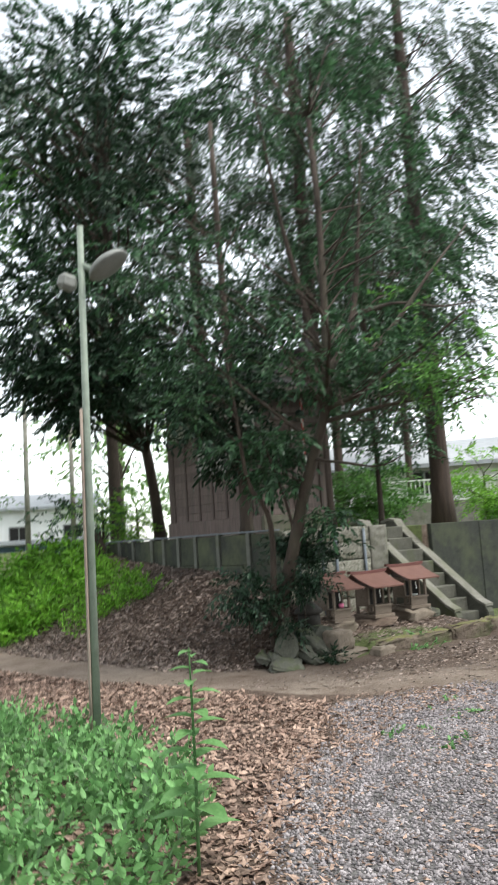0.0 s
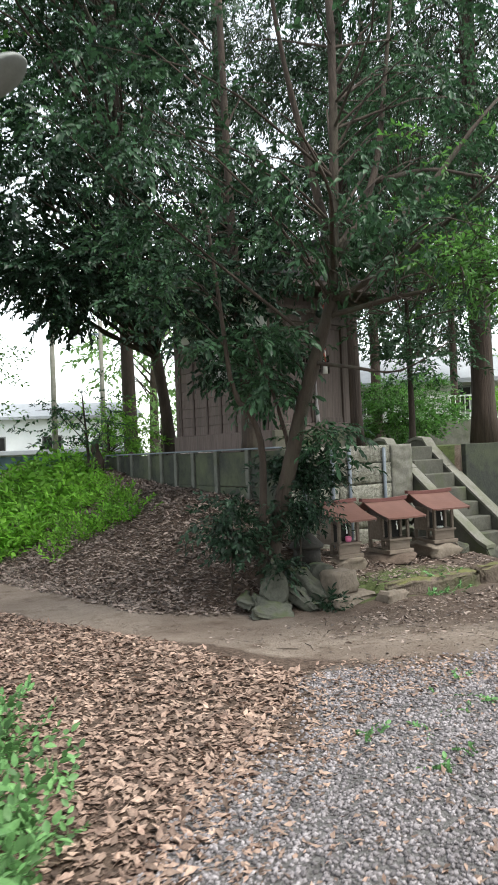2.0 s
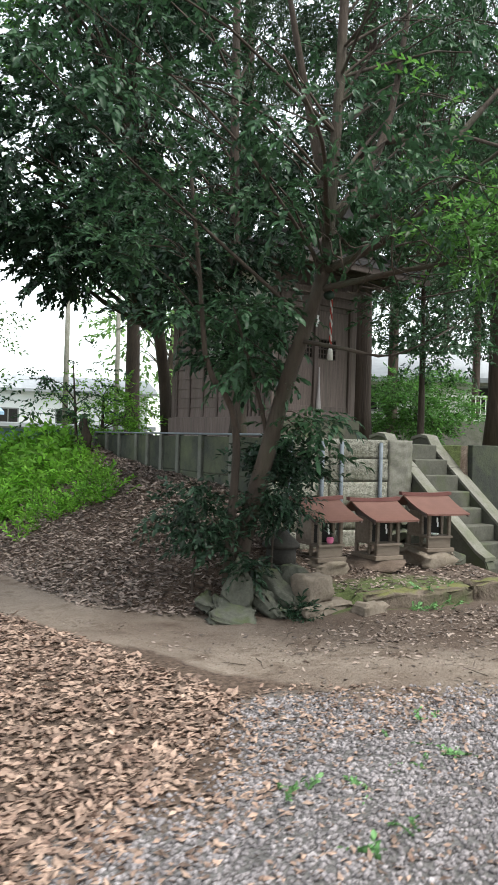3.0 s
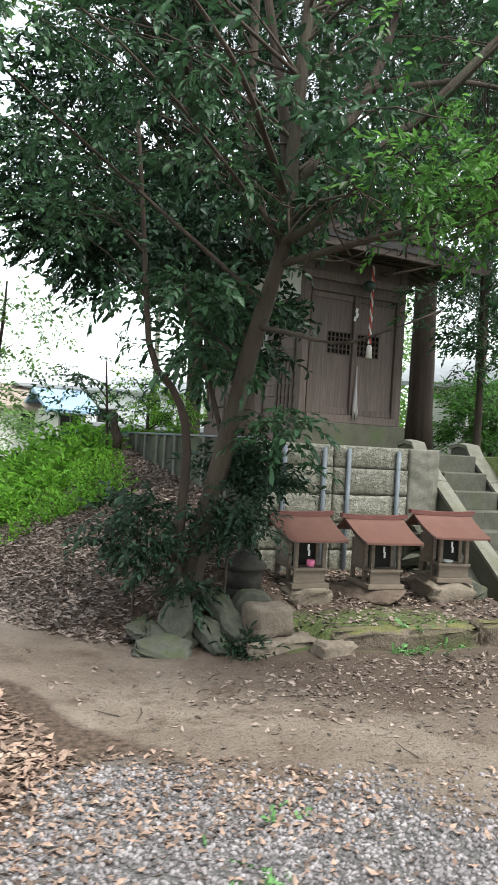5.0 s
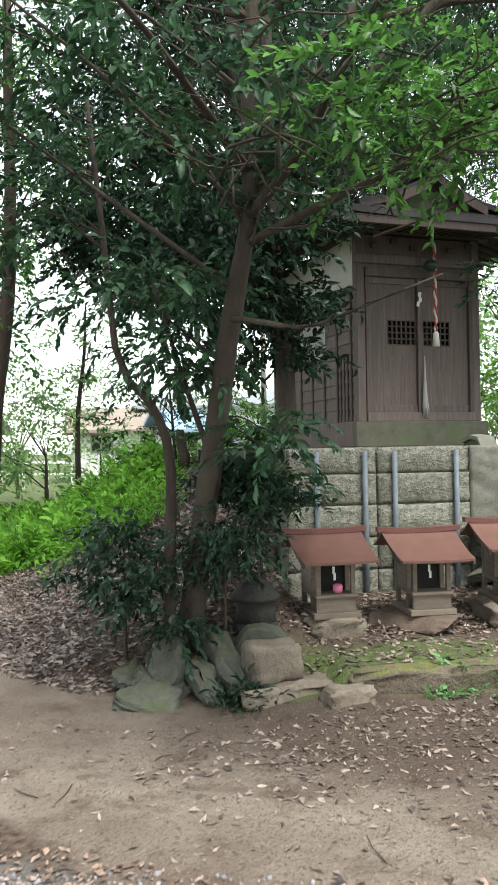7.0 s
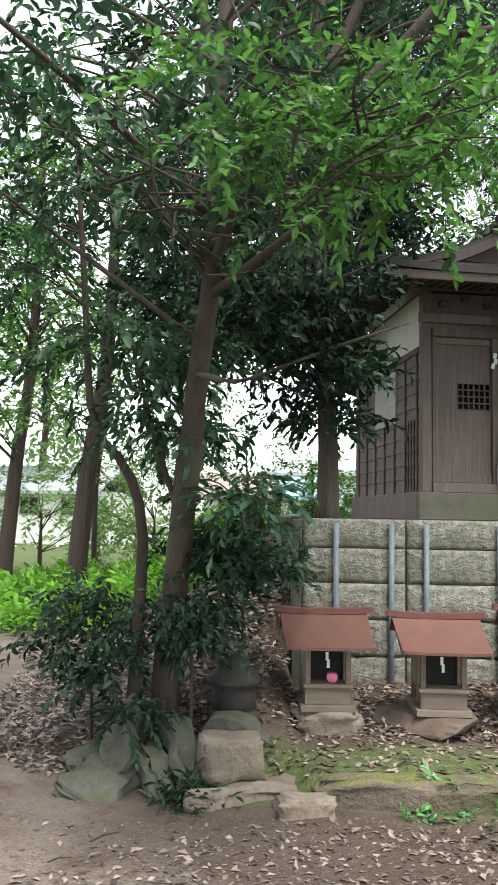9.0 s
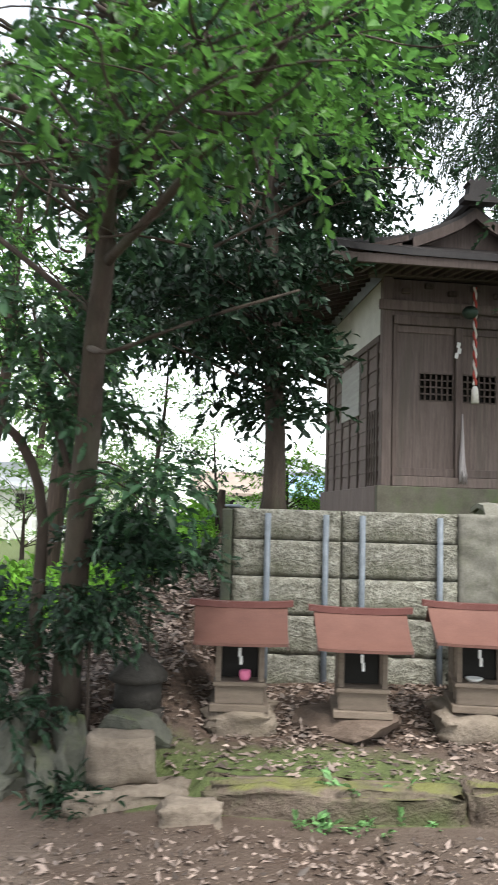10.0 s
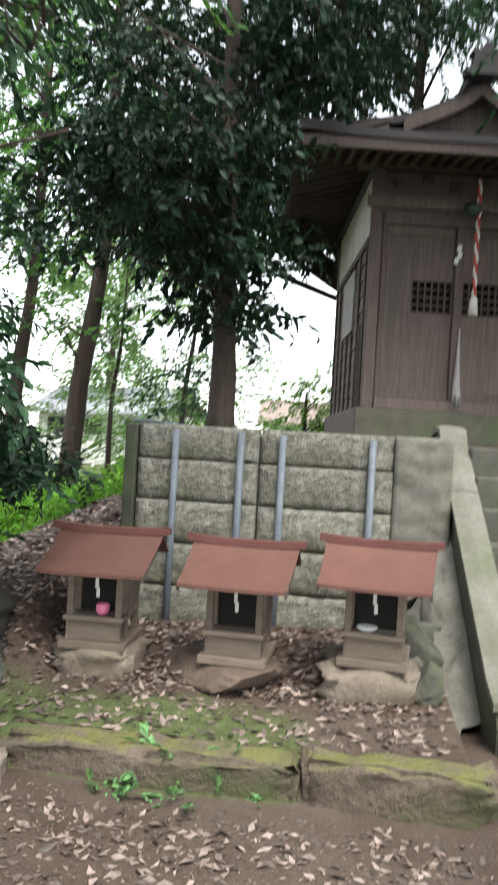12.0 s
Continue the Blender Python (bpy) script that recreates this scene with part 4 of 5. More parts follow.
# ---- the three small shrines ----
def small_shrine(x, y, z, turn, label, base="stone"):
    th = thing("small_shrine", pose(x, y, z, 0, 0, turn), label, "small shrine", "row of small shrines")
    w = 0.147
    part("ground_frame", boxes((-w - 0.03, w + 0.03, -0.03, 0.02, 0, 0.045), (-w - 0.03, w + 0.03, 0.36, 0.41, 0, 0.045), (-w - 0.03, -w + 0.03, 0.02, 0.36, 0, 0.045), (w - 0.03, w + 0.03, 0.02, 0.36, 0, 0.045), bevel=0.004), M["wood_small"], th)
    part("front_panel", boxes((-w + 0.012, w - 0.012, 0.0, 0.018, 0.046, 0.155), bevel=0.002), M["wood_small"], th)
    part("shelf", boxes((-w - 0.012, w + 0.012, -0.02, 0.13, 0.156, 0.182), bevel=0.003), M["wood_small"], th)
    for sx in (-1, 1):
        for y_ in (0.0, 0.13, 0.36):
            x_ = sx * (w - 0.017)
            part("post", boxes((x_ - 0.017, x_ + 0.017, y_, y_ + 0.034, 0.046 if y_ > 0.1 else 0.183, 0.43), bevel=0.003), M["wood_small"], th)
            if y_ == 0.0:
                part("post", boxes((x_ - 0.017, x_ + 0.017, y_ + 0.002, y_ + 0.034, 0.0455, 0.1555), bevel=0.003), M["wood_small"], th)
    part("floor", boxes((-w, w, 0.131, 0.38, 0.156, 0.18)), M["wood_small"], th)
    for sx in (-1, 1):
        x_ = sx * (w - 0.012)
        part("side_panel", boxes((x_ - 0.007, x_ + 0.007, 0.164, 0.36, 0.18, 0.47)), M["wood_small"], th)
    part("back_panel", boxes((-w + 0.02, w - 0.02, 0.37, 0.384, 0.18, 0.5)), M["wood_small"], th)
    # Black sheet painted as the shade inside the small shrine.
    part("inner_door", boxes((-w + 0.036, w - 0.036, 0.15, 0.16, 0.182, 0.42)), M["black"], th, "black sheet standing in for shade in the recess")
    part("lintel", boxes((-w - 0.01, w + 0.01, -0.002, 0.03, 0.4305, 0.46), bevel=0.003), M["wood_small"], th)
    # roof: long concave front slope, short steep rear slope
    def prof(v):
        return (-0.15 + 0.42 * v, 0.445 + 0.25 * (0.55 * v + 0.45 * v * v))
    rows = []
    for i in range(9):
        v = i / 8
        y_, z_ = prof(v)
        half = 0.275 + 0.02 * v
        rows.append([(half * q, y_, z_ + 0.007 * abs(q) ** 3) for q in (-1, -0.6, 0, 0.6, 1)])
    part("roof_front", slab(rows, 0.02), M["roof_red"], th, "faded red-brown front roof slope")
    rows = []
    for i in range(5):
        v = i / 4
        rows.append([((0.295 - 0.01 * v) * q, 0.275 + 0.22 * v, 0.692 - 0.22 * v + 0.05 * v * v + 0.007 * abs(q) ** 3) for q in (-1, -0.6, 0, 0.6, 1)])
    part("roof_back", slab(rows, 0.02), M["roof_red"], th)
    rr = [[(0.33 * q, y_, 0.735 + 0.02 * abs(q) ** 2.5) for q in (-1, -0.7, -0.3, 0.3, 0.7, 1)] for y_ in (0.245, 0.305)]
    part("ridge", slab(rr, 0.055), M["ridge_red"], th, "worn dark red ridge board")
    for sx in (-1, 1):
        bm = bmesh.new()
        tri_p = [(0.0, 0.44), (0.27, 0.66), (0.42, 0.52), (0.385, 0.46)]
        va = [bm.verts.new((sx * (w - 0.004), y_, z_)) for y_, z_ in tri_p]
        vb_ = [bm.verts.new((sx * (w - 0.018), y_, z_)) for y_, z_ in tri_p]
        bm.faces.new(va)
        bm.faces.new(list(reversed(vb_)))
        for i in range(4):
            j = (i + 1) % 4
            bm.faces.new((va[j], va[i], vb_[i], vb_[j]))
        bmesh.ops.recalc_face_normals(bm, faces=bm.faces)
        part("gable", bm, M["wood_dark"], th)
        rows = [[(sx * 0.283, prof(v)[0], prof(v)[1] - 0.004 + 0.005), (sx * 0.268, prof(v)[0], prof(v)[1] - 0.004 + 0.004)] for v in (0.05, 0.3, 0.55, 0.8, 1.0)]
        part("barge_board", slab(rows, 0.045), M["wood_dark"], th)
    pp = bmesh.new()
    for i in range(2):
        box(pp, -0.012 + 0.008 * i, 0.006 + 0.008 * i, 0.045, 0.047, 0.33 - 0.05 * i, 0.385 - 0.05 * i)
    part("paper_slip", pp, M["paper"], th, "white paper slip")
    for ob in th.children:
        for v in ob.data.vertices:
            v.co.z = v.co.z * 0.945 if v.co.z < 0.445 else 0.42 + (v.co.z - 0.445) * 0.68
    return th


SHELF = [(6.80, 7.84, 0.335, 2, "stone"), (7.54, 7.86, 0.315, -2, "earth"), (8.25, 7.87, 0.365, -6, "stone")]
small_shrine(*SHELF[0][:4], "small wooden shrine with a red-brown roof and pink offering, on stone")
small_shrine(*SHELF[1][:4], "small wooden shrine with a moss-stained red roof on a low mound")
small_shrine(*SHELF[2][:4], "small wooden shrine with a red-brown roof on a rough flat stone")
for (x, y, z, tn, kind), (sx, sy) in zip(SHELF, ((0.235, 0.26), (0.30, 0.30), (0.27, 0.29))):
    h = z - gz(x, y) + 0.05
    if kind == "stone":
        b = hewn(sx * 1.75, sy * 1.7, h, x * 3, rough=0.04, bevel=0.035)
    else:
        b = rock(sx, sy, 1.0, x * 3, flat=0.86, rough=0.16)
        zs = max(v.co.z for v in b.verts)
        for v in b.verts:
            v.co.z *= h / zs
    solo("base_stone" if kind == "stone" else "earth_mound", b, M["stone_tan" if kind == "stone" else "earth"], "rough tan stone block under a small shrine" if kind == "stone" else "low packed earth mound under a small shrine", "stone", "base stones", m=pose(x, y + 0.19, z - h + 0.002))
cup = bmesh.new()
tube(cup, [(0, 0, 0), (0, 0, 0.02), (0, 0, 0.05), (0, 0, 0.06)], [0.026, 0.036, 0.036, 0.028], 12)
solo("pink_cup", cup, M["pink"], "bright pink offering cup on the small shrine's shelf", "cup", m=pose(6.83, 7.90, 0.508))
dish = bmesh.new()
tube(dish, [(0, 0, 0), (0, 0, 0.012), (0, 0, 0.022)], [0.03, 0.05, 0.055], 12)
solo("white_dish", dish, M["paper"], "small white dish on the small shrine's shelf", "dish", m=pose(8.22, 7.93, 0.538))


# ---- stones round the tree and beside the path ----
def stone(name, x, y, sx, sy, sz, turn, seed, label, mt="stone", tip=(0, 0), flat=0.0):
    return solo(name, rock(sx, sy, sz, seed, flat), M[mt], label, "stone", "stones round the tree foot", m=pose(x, y, gz(x, y) - 0.06, tip[0], tip[1], turn))


STONES = "stones round the tree foot"
solo("flat_stone", hewn(0.36, 0.36, 0.10, 1, 0.05, 0.03), M["stone"], "flat mossy slab leaning at the tree foot", "stone", STONES, m=pose(5.45, 7.36, -0.02, 24, 10, -28))
solo("flat_stone", hewn(0.22, 0.2, 0.08, 8, 0.04, 0.025), M["stone"], "small mossy slab beside the leaning one", "stone", STONES, m=pose(5.33, 7.56, 0.06, 18, -6, 30))
stone("boulder", 5.58, 7.50, 0.14, 0.13, 0.42, 10, 2, "upright grey stone against the tree trunk")
solo("long_stone", hewn(0.15, 0.52, 0.13, 4, 0.04, 0.035), M["stone"], "long grey stone slanting beside the tree roots", "stone", STONES, m=pose(5.90, 7.42, 0.13, 36, 0, 27))
solo("long_stone", hewn(0.15, 0.40, 0.12, 9, 0.04, 0.035), M["stone"], "shorter grey stone slanting beside the long one", "stone", STONES, m=pose(5.76, 7.36, 0.04, 32, 0, 27))
stone("boulder", 6.18, 7.62, 0.2, 0.14, 0.30, 0, 5, "broad mossy grey boulder behind the cut stone", tip=(0, 8), flat=0.7)
solo("flat_stone", hewn(0.62, 0.30, 0.15, 6, 0.045, 0.03), M["stone_tan"], "broad flat tan slab under the cut stone", "stone", STONES, m=pose(6.27, 7.22, -0.045, 0, 0, 13))
solo("kerb_block", hewn(0.29, 0.17, 0.15, 7, 0.018, 0.018), M["stone_tan"], "squat squared stone block at the path edge", "stone", STONES, m=pose(6.60, 6.95, -0.03, 0, 0, 10))
solo("cut_stone_block", hewn(0.35, 0.20, 0.235, 11, 0.022, 0.016), M["stone_tan"], "squared olive-tan stone block standing on a flat slab", "stone", STONES, m=pose(6.2, 7.27, 0.098, 0, 2, 13))
stone("step_side_stone", 8.52, 8.45, 0.11, 0.17, 0.27, 20, 12, "rough grey stone against the step wall")
stone("step_side_stone", 8.54, 8.02, 0.09, 0.17, 0.17, 10, 13, "rough grey stone against the step wall")

# little stone lantern shrine behind the stones
lan = thing("stone_lantern", pose(6.2, 7.80, gz(6.2, 7.80) - 0.10), "small dark mossy stone lantern half hidden by leaves", "stone lantern")
bm = bmesh.new()
tube(bm, [(0, 0, -0.03), (0, 0, 0.10), (0, 0, 0.11)], [0.17, 0.165, 0.14], 14, wob=0.03)
part("base", bm, M["stone_dark"], lan)
bm = bmesh.new()
tube(bm, [(0, 0, 0.09), (0, 0, 0.27)], [0.145, 0.14], 14, wob=0.03)
part("body", bm, M["stone_dark"], lan)
bm = bmesh.new()
tube(bm, [(0, 0, 0.26), (0, 0, 0.29), (0, 0, 0.35), (0, 0, 0.40), (0, 0, 0.44)], [0.175, 0.18, 0.12, 0.06, 0.02], 14, wob=0.03)
part("cap", bm, M["stone_dark"], lan)

# ---- lamp post ----
lamp = thing("street_lamp", pose(2.45, 5.73, gz(2.45, 5.73), 0.0, 0.3, 0) @ Matrix.Scale(0.865, 4), "thin grey-green steel lamp post with an oval shade", "street lamp")
bm = bmesh.new()
tube(bm, [(0, 0, -0.05), (0, 0, 2.4), (0, 0, 4.75)], [0.038, 0.035, 0.03], 14)
part("pole", bm, M["lamp_pole"], lamp)
bm = bmesh.new()
tube(bm, [(0, 0, 4.38), (0.1, -0.06, 4.3), (0.16, -0.1, 4.3)], [0.03, 0.03, 0.03], 8)
part("arm", bm, M["lamp_pole"], lamp)
bm = bmesh.new()
bmesh.ops.create_uvsphere(bm, u_segments=20, v_segments=12, radius=1)
for v in bm.verts:
    v.co = Vector((v.co.x * 0.215, v.co.y * 0.15, v.co.z * (0.10 if v.co.z > 0 else 0.03)))
for f in bm.faces:
    f.smooth = True
head = part("shade", bm, M["lamp_shade"], lamp, "oval grey lamp shade")
ax = Vector((0.69, -0.41, 0.56)).normalized()
up_ = Vector((-0.1, 0.3, 0.85))
up_ = (up_ - ax * up_.dot(ax)).normalized()
head.matrix_basis = Matrix.Translation((0.215, -0.14, 4.35)) @ Matrix((ax, up_.cross(ax), up_)).transposed().to_4x4()
# Second lamp shade facing away, simplified to a bevelled box.
bm = boxes((-0.09, 0.09, -0.06, 0.06, -0.08, 0.08), bevel=0.04)
bx = part("junction_box", bm, M["lamp_shade"], lamp, "second grey lamp shade facing away, simplified to a box")
bx.matrix_basis = pose(-0.12, 0.05, 4.2, 0, 12, 0)
bm = bmesh.new()
tube(bm, curve_pts([(-0.05, 0, 0), (-0.053, 0, 1.5), (-0.05, 0, 3.0)], 6), [0.014] * 6, 6)
part("conduit", bm, M["roof_brown"], lamp, "rusty brown conduit along the pole")


# ---- the leaning evergreen by the path ----
def T_(name, keys, rb, rt, vols, leafmat, size, **kw):
    return tree(name, keys, rb, rt, vols, leafmat, size, **kw)


TRUNK = [(5.75, 7.85, 0.1), (5.77, 7.78, 0.6), (5.84, 7.6, 1.2), (5.88, 7.48, 1.6), (5.93, 7.37, 2.0), (5.965, 7.22, 2.35), (6.02, 7.1, 2.7), (6.06, 6.98, 3.05), (6.06, 6.92, 4.0), (6.18, 7.0, 5.2), (6.3, 7.2, 6.8)]
main_tree = T_("evergreen_tree", TRUNK, 0.092, 0.035, [
    (5.7, 6.9, 4.0, 1.2, 1.1, 0.7, 11, 22), (5.5, 6.7, 3.25, 0.6, 0.5, 0.28, 4, 26), (6.25, 6.9, 3.35, 0.5, 0.4, 0.3, 5, 30), (6.4, 7.1, 5.8, 2.6, 2.0, 1.2, 26, 26), (6.0, 7.4, 7.6, 2.4, 1.8, 0.9, 30, 30), (7.8, 8.6, 8.3, 2.2, 1.6, 1.0, 17, 30),
    (5.5, 7.6, 2.62, 0.48, 0.4, 0.24, 9, 40), (5.72, 7.7, 2.22, 0.34, 0.3, 0.2, 6, 40),
    (6.3, 7.45, 1.62, 0.35, 0.25, 0.15, 4, 30), (4.4, 7.4, 4.5, 1.3, 1.0, 0.8, 18, 24), (7.6, 7.3, 5.0, 1.1, 0.8, 0.5, 20, 20)],
    "leaf", 0.32, label="leaning evergreen tree with reddish bark and dark glossy leaves", seed=11, leaf=0.24, n=13, width=0.46, limb_r=0.027, every=2, fine=True)
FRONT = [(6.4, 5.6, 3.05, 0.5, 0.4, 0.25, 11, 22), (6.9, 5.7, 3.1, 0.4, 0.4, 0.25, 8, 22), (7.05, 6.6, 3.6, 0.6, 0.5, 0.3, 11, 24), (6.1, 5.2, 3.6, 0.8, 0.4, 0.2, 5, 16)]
# Same tree's leaves; the brighter green stands in for light from the sky.
foliage("outer_leaves", FRONT, M["leaf_bright"], main_tree, 0.32, 0.18, 14, 0.44, seed=21, label="outer leaves coloured brighter green for light from the open sky", fine=True)
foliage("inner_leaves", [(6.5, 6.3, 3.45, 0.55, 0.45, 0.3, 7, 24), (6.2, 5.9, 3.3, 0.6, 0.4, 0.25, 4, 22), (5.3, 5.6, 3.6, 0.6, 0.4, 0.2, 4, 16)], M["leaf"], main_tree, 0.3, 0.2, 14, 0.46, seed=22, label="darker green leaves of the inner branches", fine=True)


def bough(keys, r0, r1, n=12, sides=7, bm=None):
    own = bm is None
    bm = bm or bmesh.new()
    tube(bm, curve_pts(keys, n), [r0 + (r1 - r0) * i / (n - 1) for i in range(n)], sides, wob=0.08)
    if own:
        bmesh.ops.translate(bm, verts=bm.verts, vec=(-5.75, -7.85, -0.1))
        part("bough", bm, M["bark"], main_tree)


bough([(5.97, 7.2, 2.37), (6.06, 6.75, 2.28), (6.25, 6.4, 2.2), (6.6, 6.35, 2.33), (7.05, 6.5, 2.52)], 0.021, 0.006)
bough([(6.03, 7.07, 2.8), (6.4, 6.5, 2.9), (6.7, 5.9, 2.95), (7.0, 5.4, 3.1)], 0.03, 0.008)
bough([(6.05, 7.0, 2.95), (6.2, 6.4, 3.1), (6.3, 5.8, 3.35), (6.5, 5.2, 3.7)], 0.035, 0.01)
bough([(6.06, 6.97, 3.2), (5.7, 6.5, 3.4), (5.3, 6.0, 3.6), (4.8, 5.7, 3.9)], 0.03, 0.008)
bough([(6.06, 6.97, 3.3), (6.7, 7.1, 4.2), (7.1, 7.3, 5.4), (7.3, 7.3, 6.8)], 0.05, 0.012)
bough([(6.06, 6.97, 3.4), (6.0, 7.2, 4.3), (5.8, 7.3, 5.4), (5.6, 7.4, 7)], 0.05, 0.012)
bough([(6.06, 6.98, 3.1), (6.9, 6.7, 3.9), (7.7, 6.6, 4.8), (8.6, 6.7, 5.6)], 0.045, 0.01)
bough([(6.7, 7.1, 4.2), (7.6, 7.2, 4.5), (8.6, 7.3, 4.6), (9.8, 7.5, 4.9)], 0.03, 0.008)
bough([(5.84, 7.6, 1.2), (5.86, 7.55, 1.5), (5.7, 7.5, 2.0), (5.5, 7.6, 2.7)], 0.03, 0.01)
bm = bmesh.new()
rr = random.Random(5)
for i in range(60):
    s = Vector((rr.uniform(5.7, 6.9), rr.uniform(5.4, 6.7), rr.uniform(2.7, 3.2)))
    e = s + Vector((rr.uniform(-0.7, 0.9), rr.uniform(-0.7, 0.2), rr.uniform(-0.1, 0.5)))
    bough([s, s.lerp(e, 0.35) + Vector((0, 0, rr.uniform(-0.1, 0.12))), s.lerp(e, 0.7) + Vector((0.05, 0, rr.uniform(-0.1, 0.12))), e], 0.008, 0.002, 8, 4, bm)
bmesh.ops.translate(bm, verts=bm.verts, vec=(-5.75, -7.85, -0.1))
tagged(part("twig_mass", bm, M["bark"], main_tree), kind="stuff")

T_("thin_tree", [(5.58, 7.7, 0.2), (5.6, 7.68, 0.9), (5.61, 7.65, 1.5), (5.5, 7.62, 1.85), (5.28, 7.62, 2.15), (5.2, 7.65, 2.9), (5.1, 7.7, 3.9)], 0.045, 0.015, [
    (4.75, 7.7, 3.1, 0.7, 0.5, 0.3, 10, 18), (4.9, 7.8, 3.6, 0.9, 0.7, 0.5, 13, 20)], "leaf", 0.28,
   label="thin small-leaved tree beside the leaning evergreen", seed=12, leaf=0.24, width=0.46, limb_r=0.02, fine=True)

# ---- dense dark tree on the terrace ----
T_("dense_tree", [(7.0, 10.2, 1.45), (7.0, 10.2, 2.3), (6.95, 10.25, 3.4), (6.9, 10.3, 5.0), (6.9, 10.4, 8.5)], 0.115, 0.04, [
    (6.95, 10.2, 2.75, 0.5, 0.5, 0.42, 18, 32), (6.6, 10.2, 3.8, 0.85, 0.95, 0.5, 30, 32), (6.3, 10.4, 5.0, 1.4, 1.3, 0.8, 20, 20), (6.1, 10.0, 3.3, 0.8, 0.6, 0.35, 12, 26), (6.5, 10.6, 7.0, 2.2, 1.8, 1.4, 14, 14), (7.6, 10.2, 5.2, 0.5, 0.5, 0.3, 8, 28), (7.65, 10.35, 4.75, 0.55, 0.55, 0.3, 12, 30)],
   "leaf_dark", 0.34, label="dense dark-leaved evergreen standing on the terrace", seed=14, leaf=0.25, n=14, width=0.5, fill=1.05, limb_r=0.03, fine=True)

# ---- tall trees left of the terrace ----
for i, (x, y, r, lean, vols) in enumerate((
        (8.55, 15.9, 0.14, 0.9, [(6.6, 14.4, 5.0, 1.5, 1.5, 1.0, 40, 24), (6.8, 14.4, 7.2, 1.9, 2.0, 1.6, 48, 22), (6.9, 15, 10.8, 2.8, 2.4, 2.0, 64, 36), (5.5, 14.2, 6.0, 1.15, 1.3, 1.2, 40, 26), (5.9, 13.8, 4.6, 1.2, 0.9, 0.6, 30, 26)]),
        (9.05, 19.3, 0.21, 0.1, [(8.4, 18.8, 6.6, 1.4, 1.8, 1.5, 22, 22), (8.7, 19, 11, 2.6, 2.4, 2.4, 66, 28), (9, 19, 14, 3.0, 2.6, 2.2, 36, 24), (6.4, 17.6, 11.5, 2.0, 2.2, 2.2, 44, 24)]))):
    T_("tall_tree", [(x - lean * 0.0, y, gz(x, y) - 0.1), (x - lean * 0.3, y, 3.5), (x - lean, y, 6.5), (x - lean, y + 0.1, 11.5)], r, r * 0.35, vols, "leaf_dark" if i != 1 else "leaf", 0.6,
       label="tall dark broadleaf tree beside the shrine terrace", seed=30 + i, leaf=0.2, n=18, width=0.55, fill=1.05, limb_r=0.06, group="tall trees round the shrine")
for i, (x, y, lx, r) in enumerate(((3.0, 17.3, 0.5, 0.2), (1.3, 18.5, 0.4, 0.17), (-1.5, 21, 0.2, 0.2))):
    T_("tall_tree", [(x, y, gz(x, y) - 0.1), (x + lx * 0.4, y, 2.5), (x + lx, y, 5), (x + lx, y + 0.1, 10)], r, r * 0.4,
       [(x + lx, y - 0.3, 6.2, 2.2, 2.0, 1.5, 50, 20), (x + lx, y, 9.0, 2.4, 2.2, 1.8, 60, 20), (x + lx - 0.8, y - 0.8, 3.6, 0.9, 0.9, 0.6, 10, 14)], "leaf_bright", 0.6,
       label="leaning forest tree with a reddish brown trunk", seed=40 + i, leaf=0.2, n=17, width=0.55, fill=0.7, bark="cedar_bark", limb_r=0.05, group="tall trees round the shrine")

# ---- cedars on the terrace's far side ----
for i, (x, y, r, zc) in enumerate(((12.45, 11.0, 0.22, 6.0), (11.4, 13.5, 0.23, 7.5), (16.25, 18.4, 0.16, 6.0), (20.4, 19.4, 0.13, 6.0), (11.9, 19.2, 0.27, 7.0))):
    T_("cedar_tree", [(x, y, gz(x, y) - 0.1), (x, y, 5), (x, y, 9), (x, y, 14)], r, r * 0.45,
       [(x, y, zc, 1.6, 1.6, 1.3, 36, 24), (x, y, zc + 2.6, 2.2, 2.2, 1.6, 44, 28), (x, y, zc + 5.5, 2.4, 2.4, 2.2, 62, 40)], "needle", 0.75,
       label="tall straight cedar with dark bark and drooping sprays", seed=50 + i, leaf=0.17, n=20, width=0.34, hang=0.7, fill=0.95, bark="cedar_bark", limb_r=0.04, group="cedars on the terrace")

# foliage of lower trees to the right of the hall
T_("understorey_tree", [(10.9, 11.2, 1.45), (10.9, 11.2, 2.6), (10.7, 11.0, 4.0), (10.5, 10.8, 5.5)], 0.06, 0.02,
   [(10.7, 10.7, 3.9, 1.2, 0.8, 0.75, 26, 16), (10.4, 10.6, 5.4, 1.9, 1.2, 0.8, 40, 18), (9.9, 9.2, 6.8, 2.2, 1.6, 0.9, 50, 18), (10.6, 10.6, 3.1, 0.9, 0.6, 0.4, 12, 24)], "leaf", 0.36,
   label="slender understorey tree with dark green leaves", seed=61, leaf=0.27, limb_r=0.025)
T_("bush", [(13.6, 14.4, 1.45), (13.6, 14.4, 2.0), (13.6, 14.4, 2.6)], 0.05, 0.02,
   [(13.6, 14.4, 2.3, 1.15, 1.0, 0.75, 46, 60)], "leaf_bright", 0.36, label="bright green rounded bush on the terrace", seed=62, leaf=0.26)
T_("bush", [(14.6, 11.6, 1.45), (14.6, 11.6, 2.0), (14.6, 11.6, 2.6)], 0.05, 0.02,
   [(14.6, 11.6, 2.4, 1.0, 0.9, 0.8, 30, 40)], "leaf_fern", 0.4, label="bright green bush beside a cedar on the terrace", seed=67, leaf=0.26)
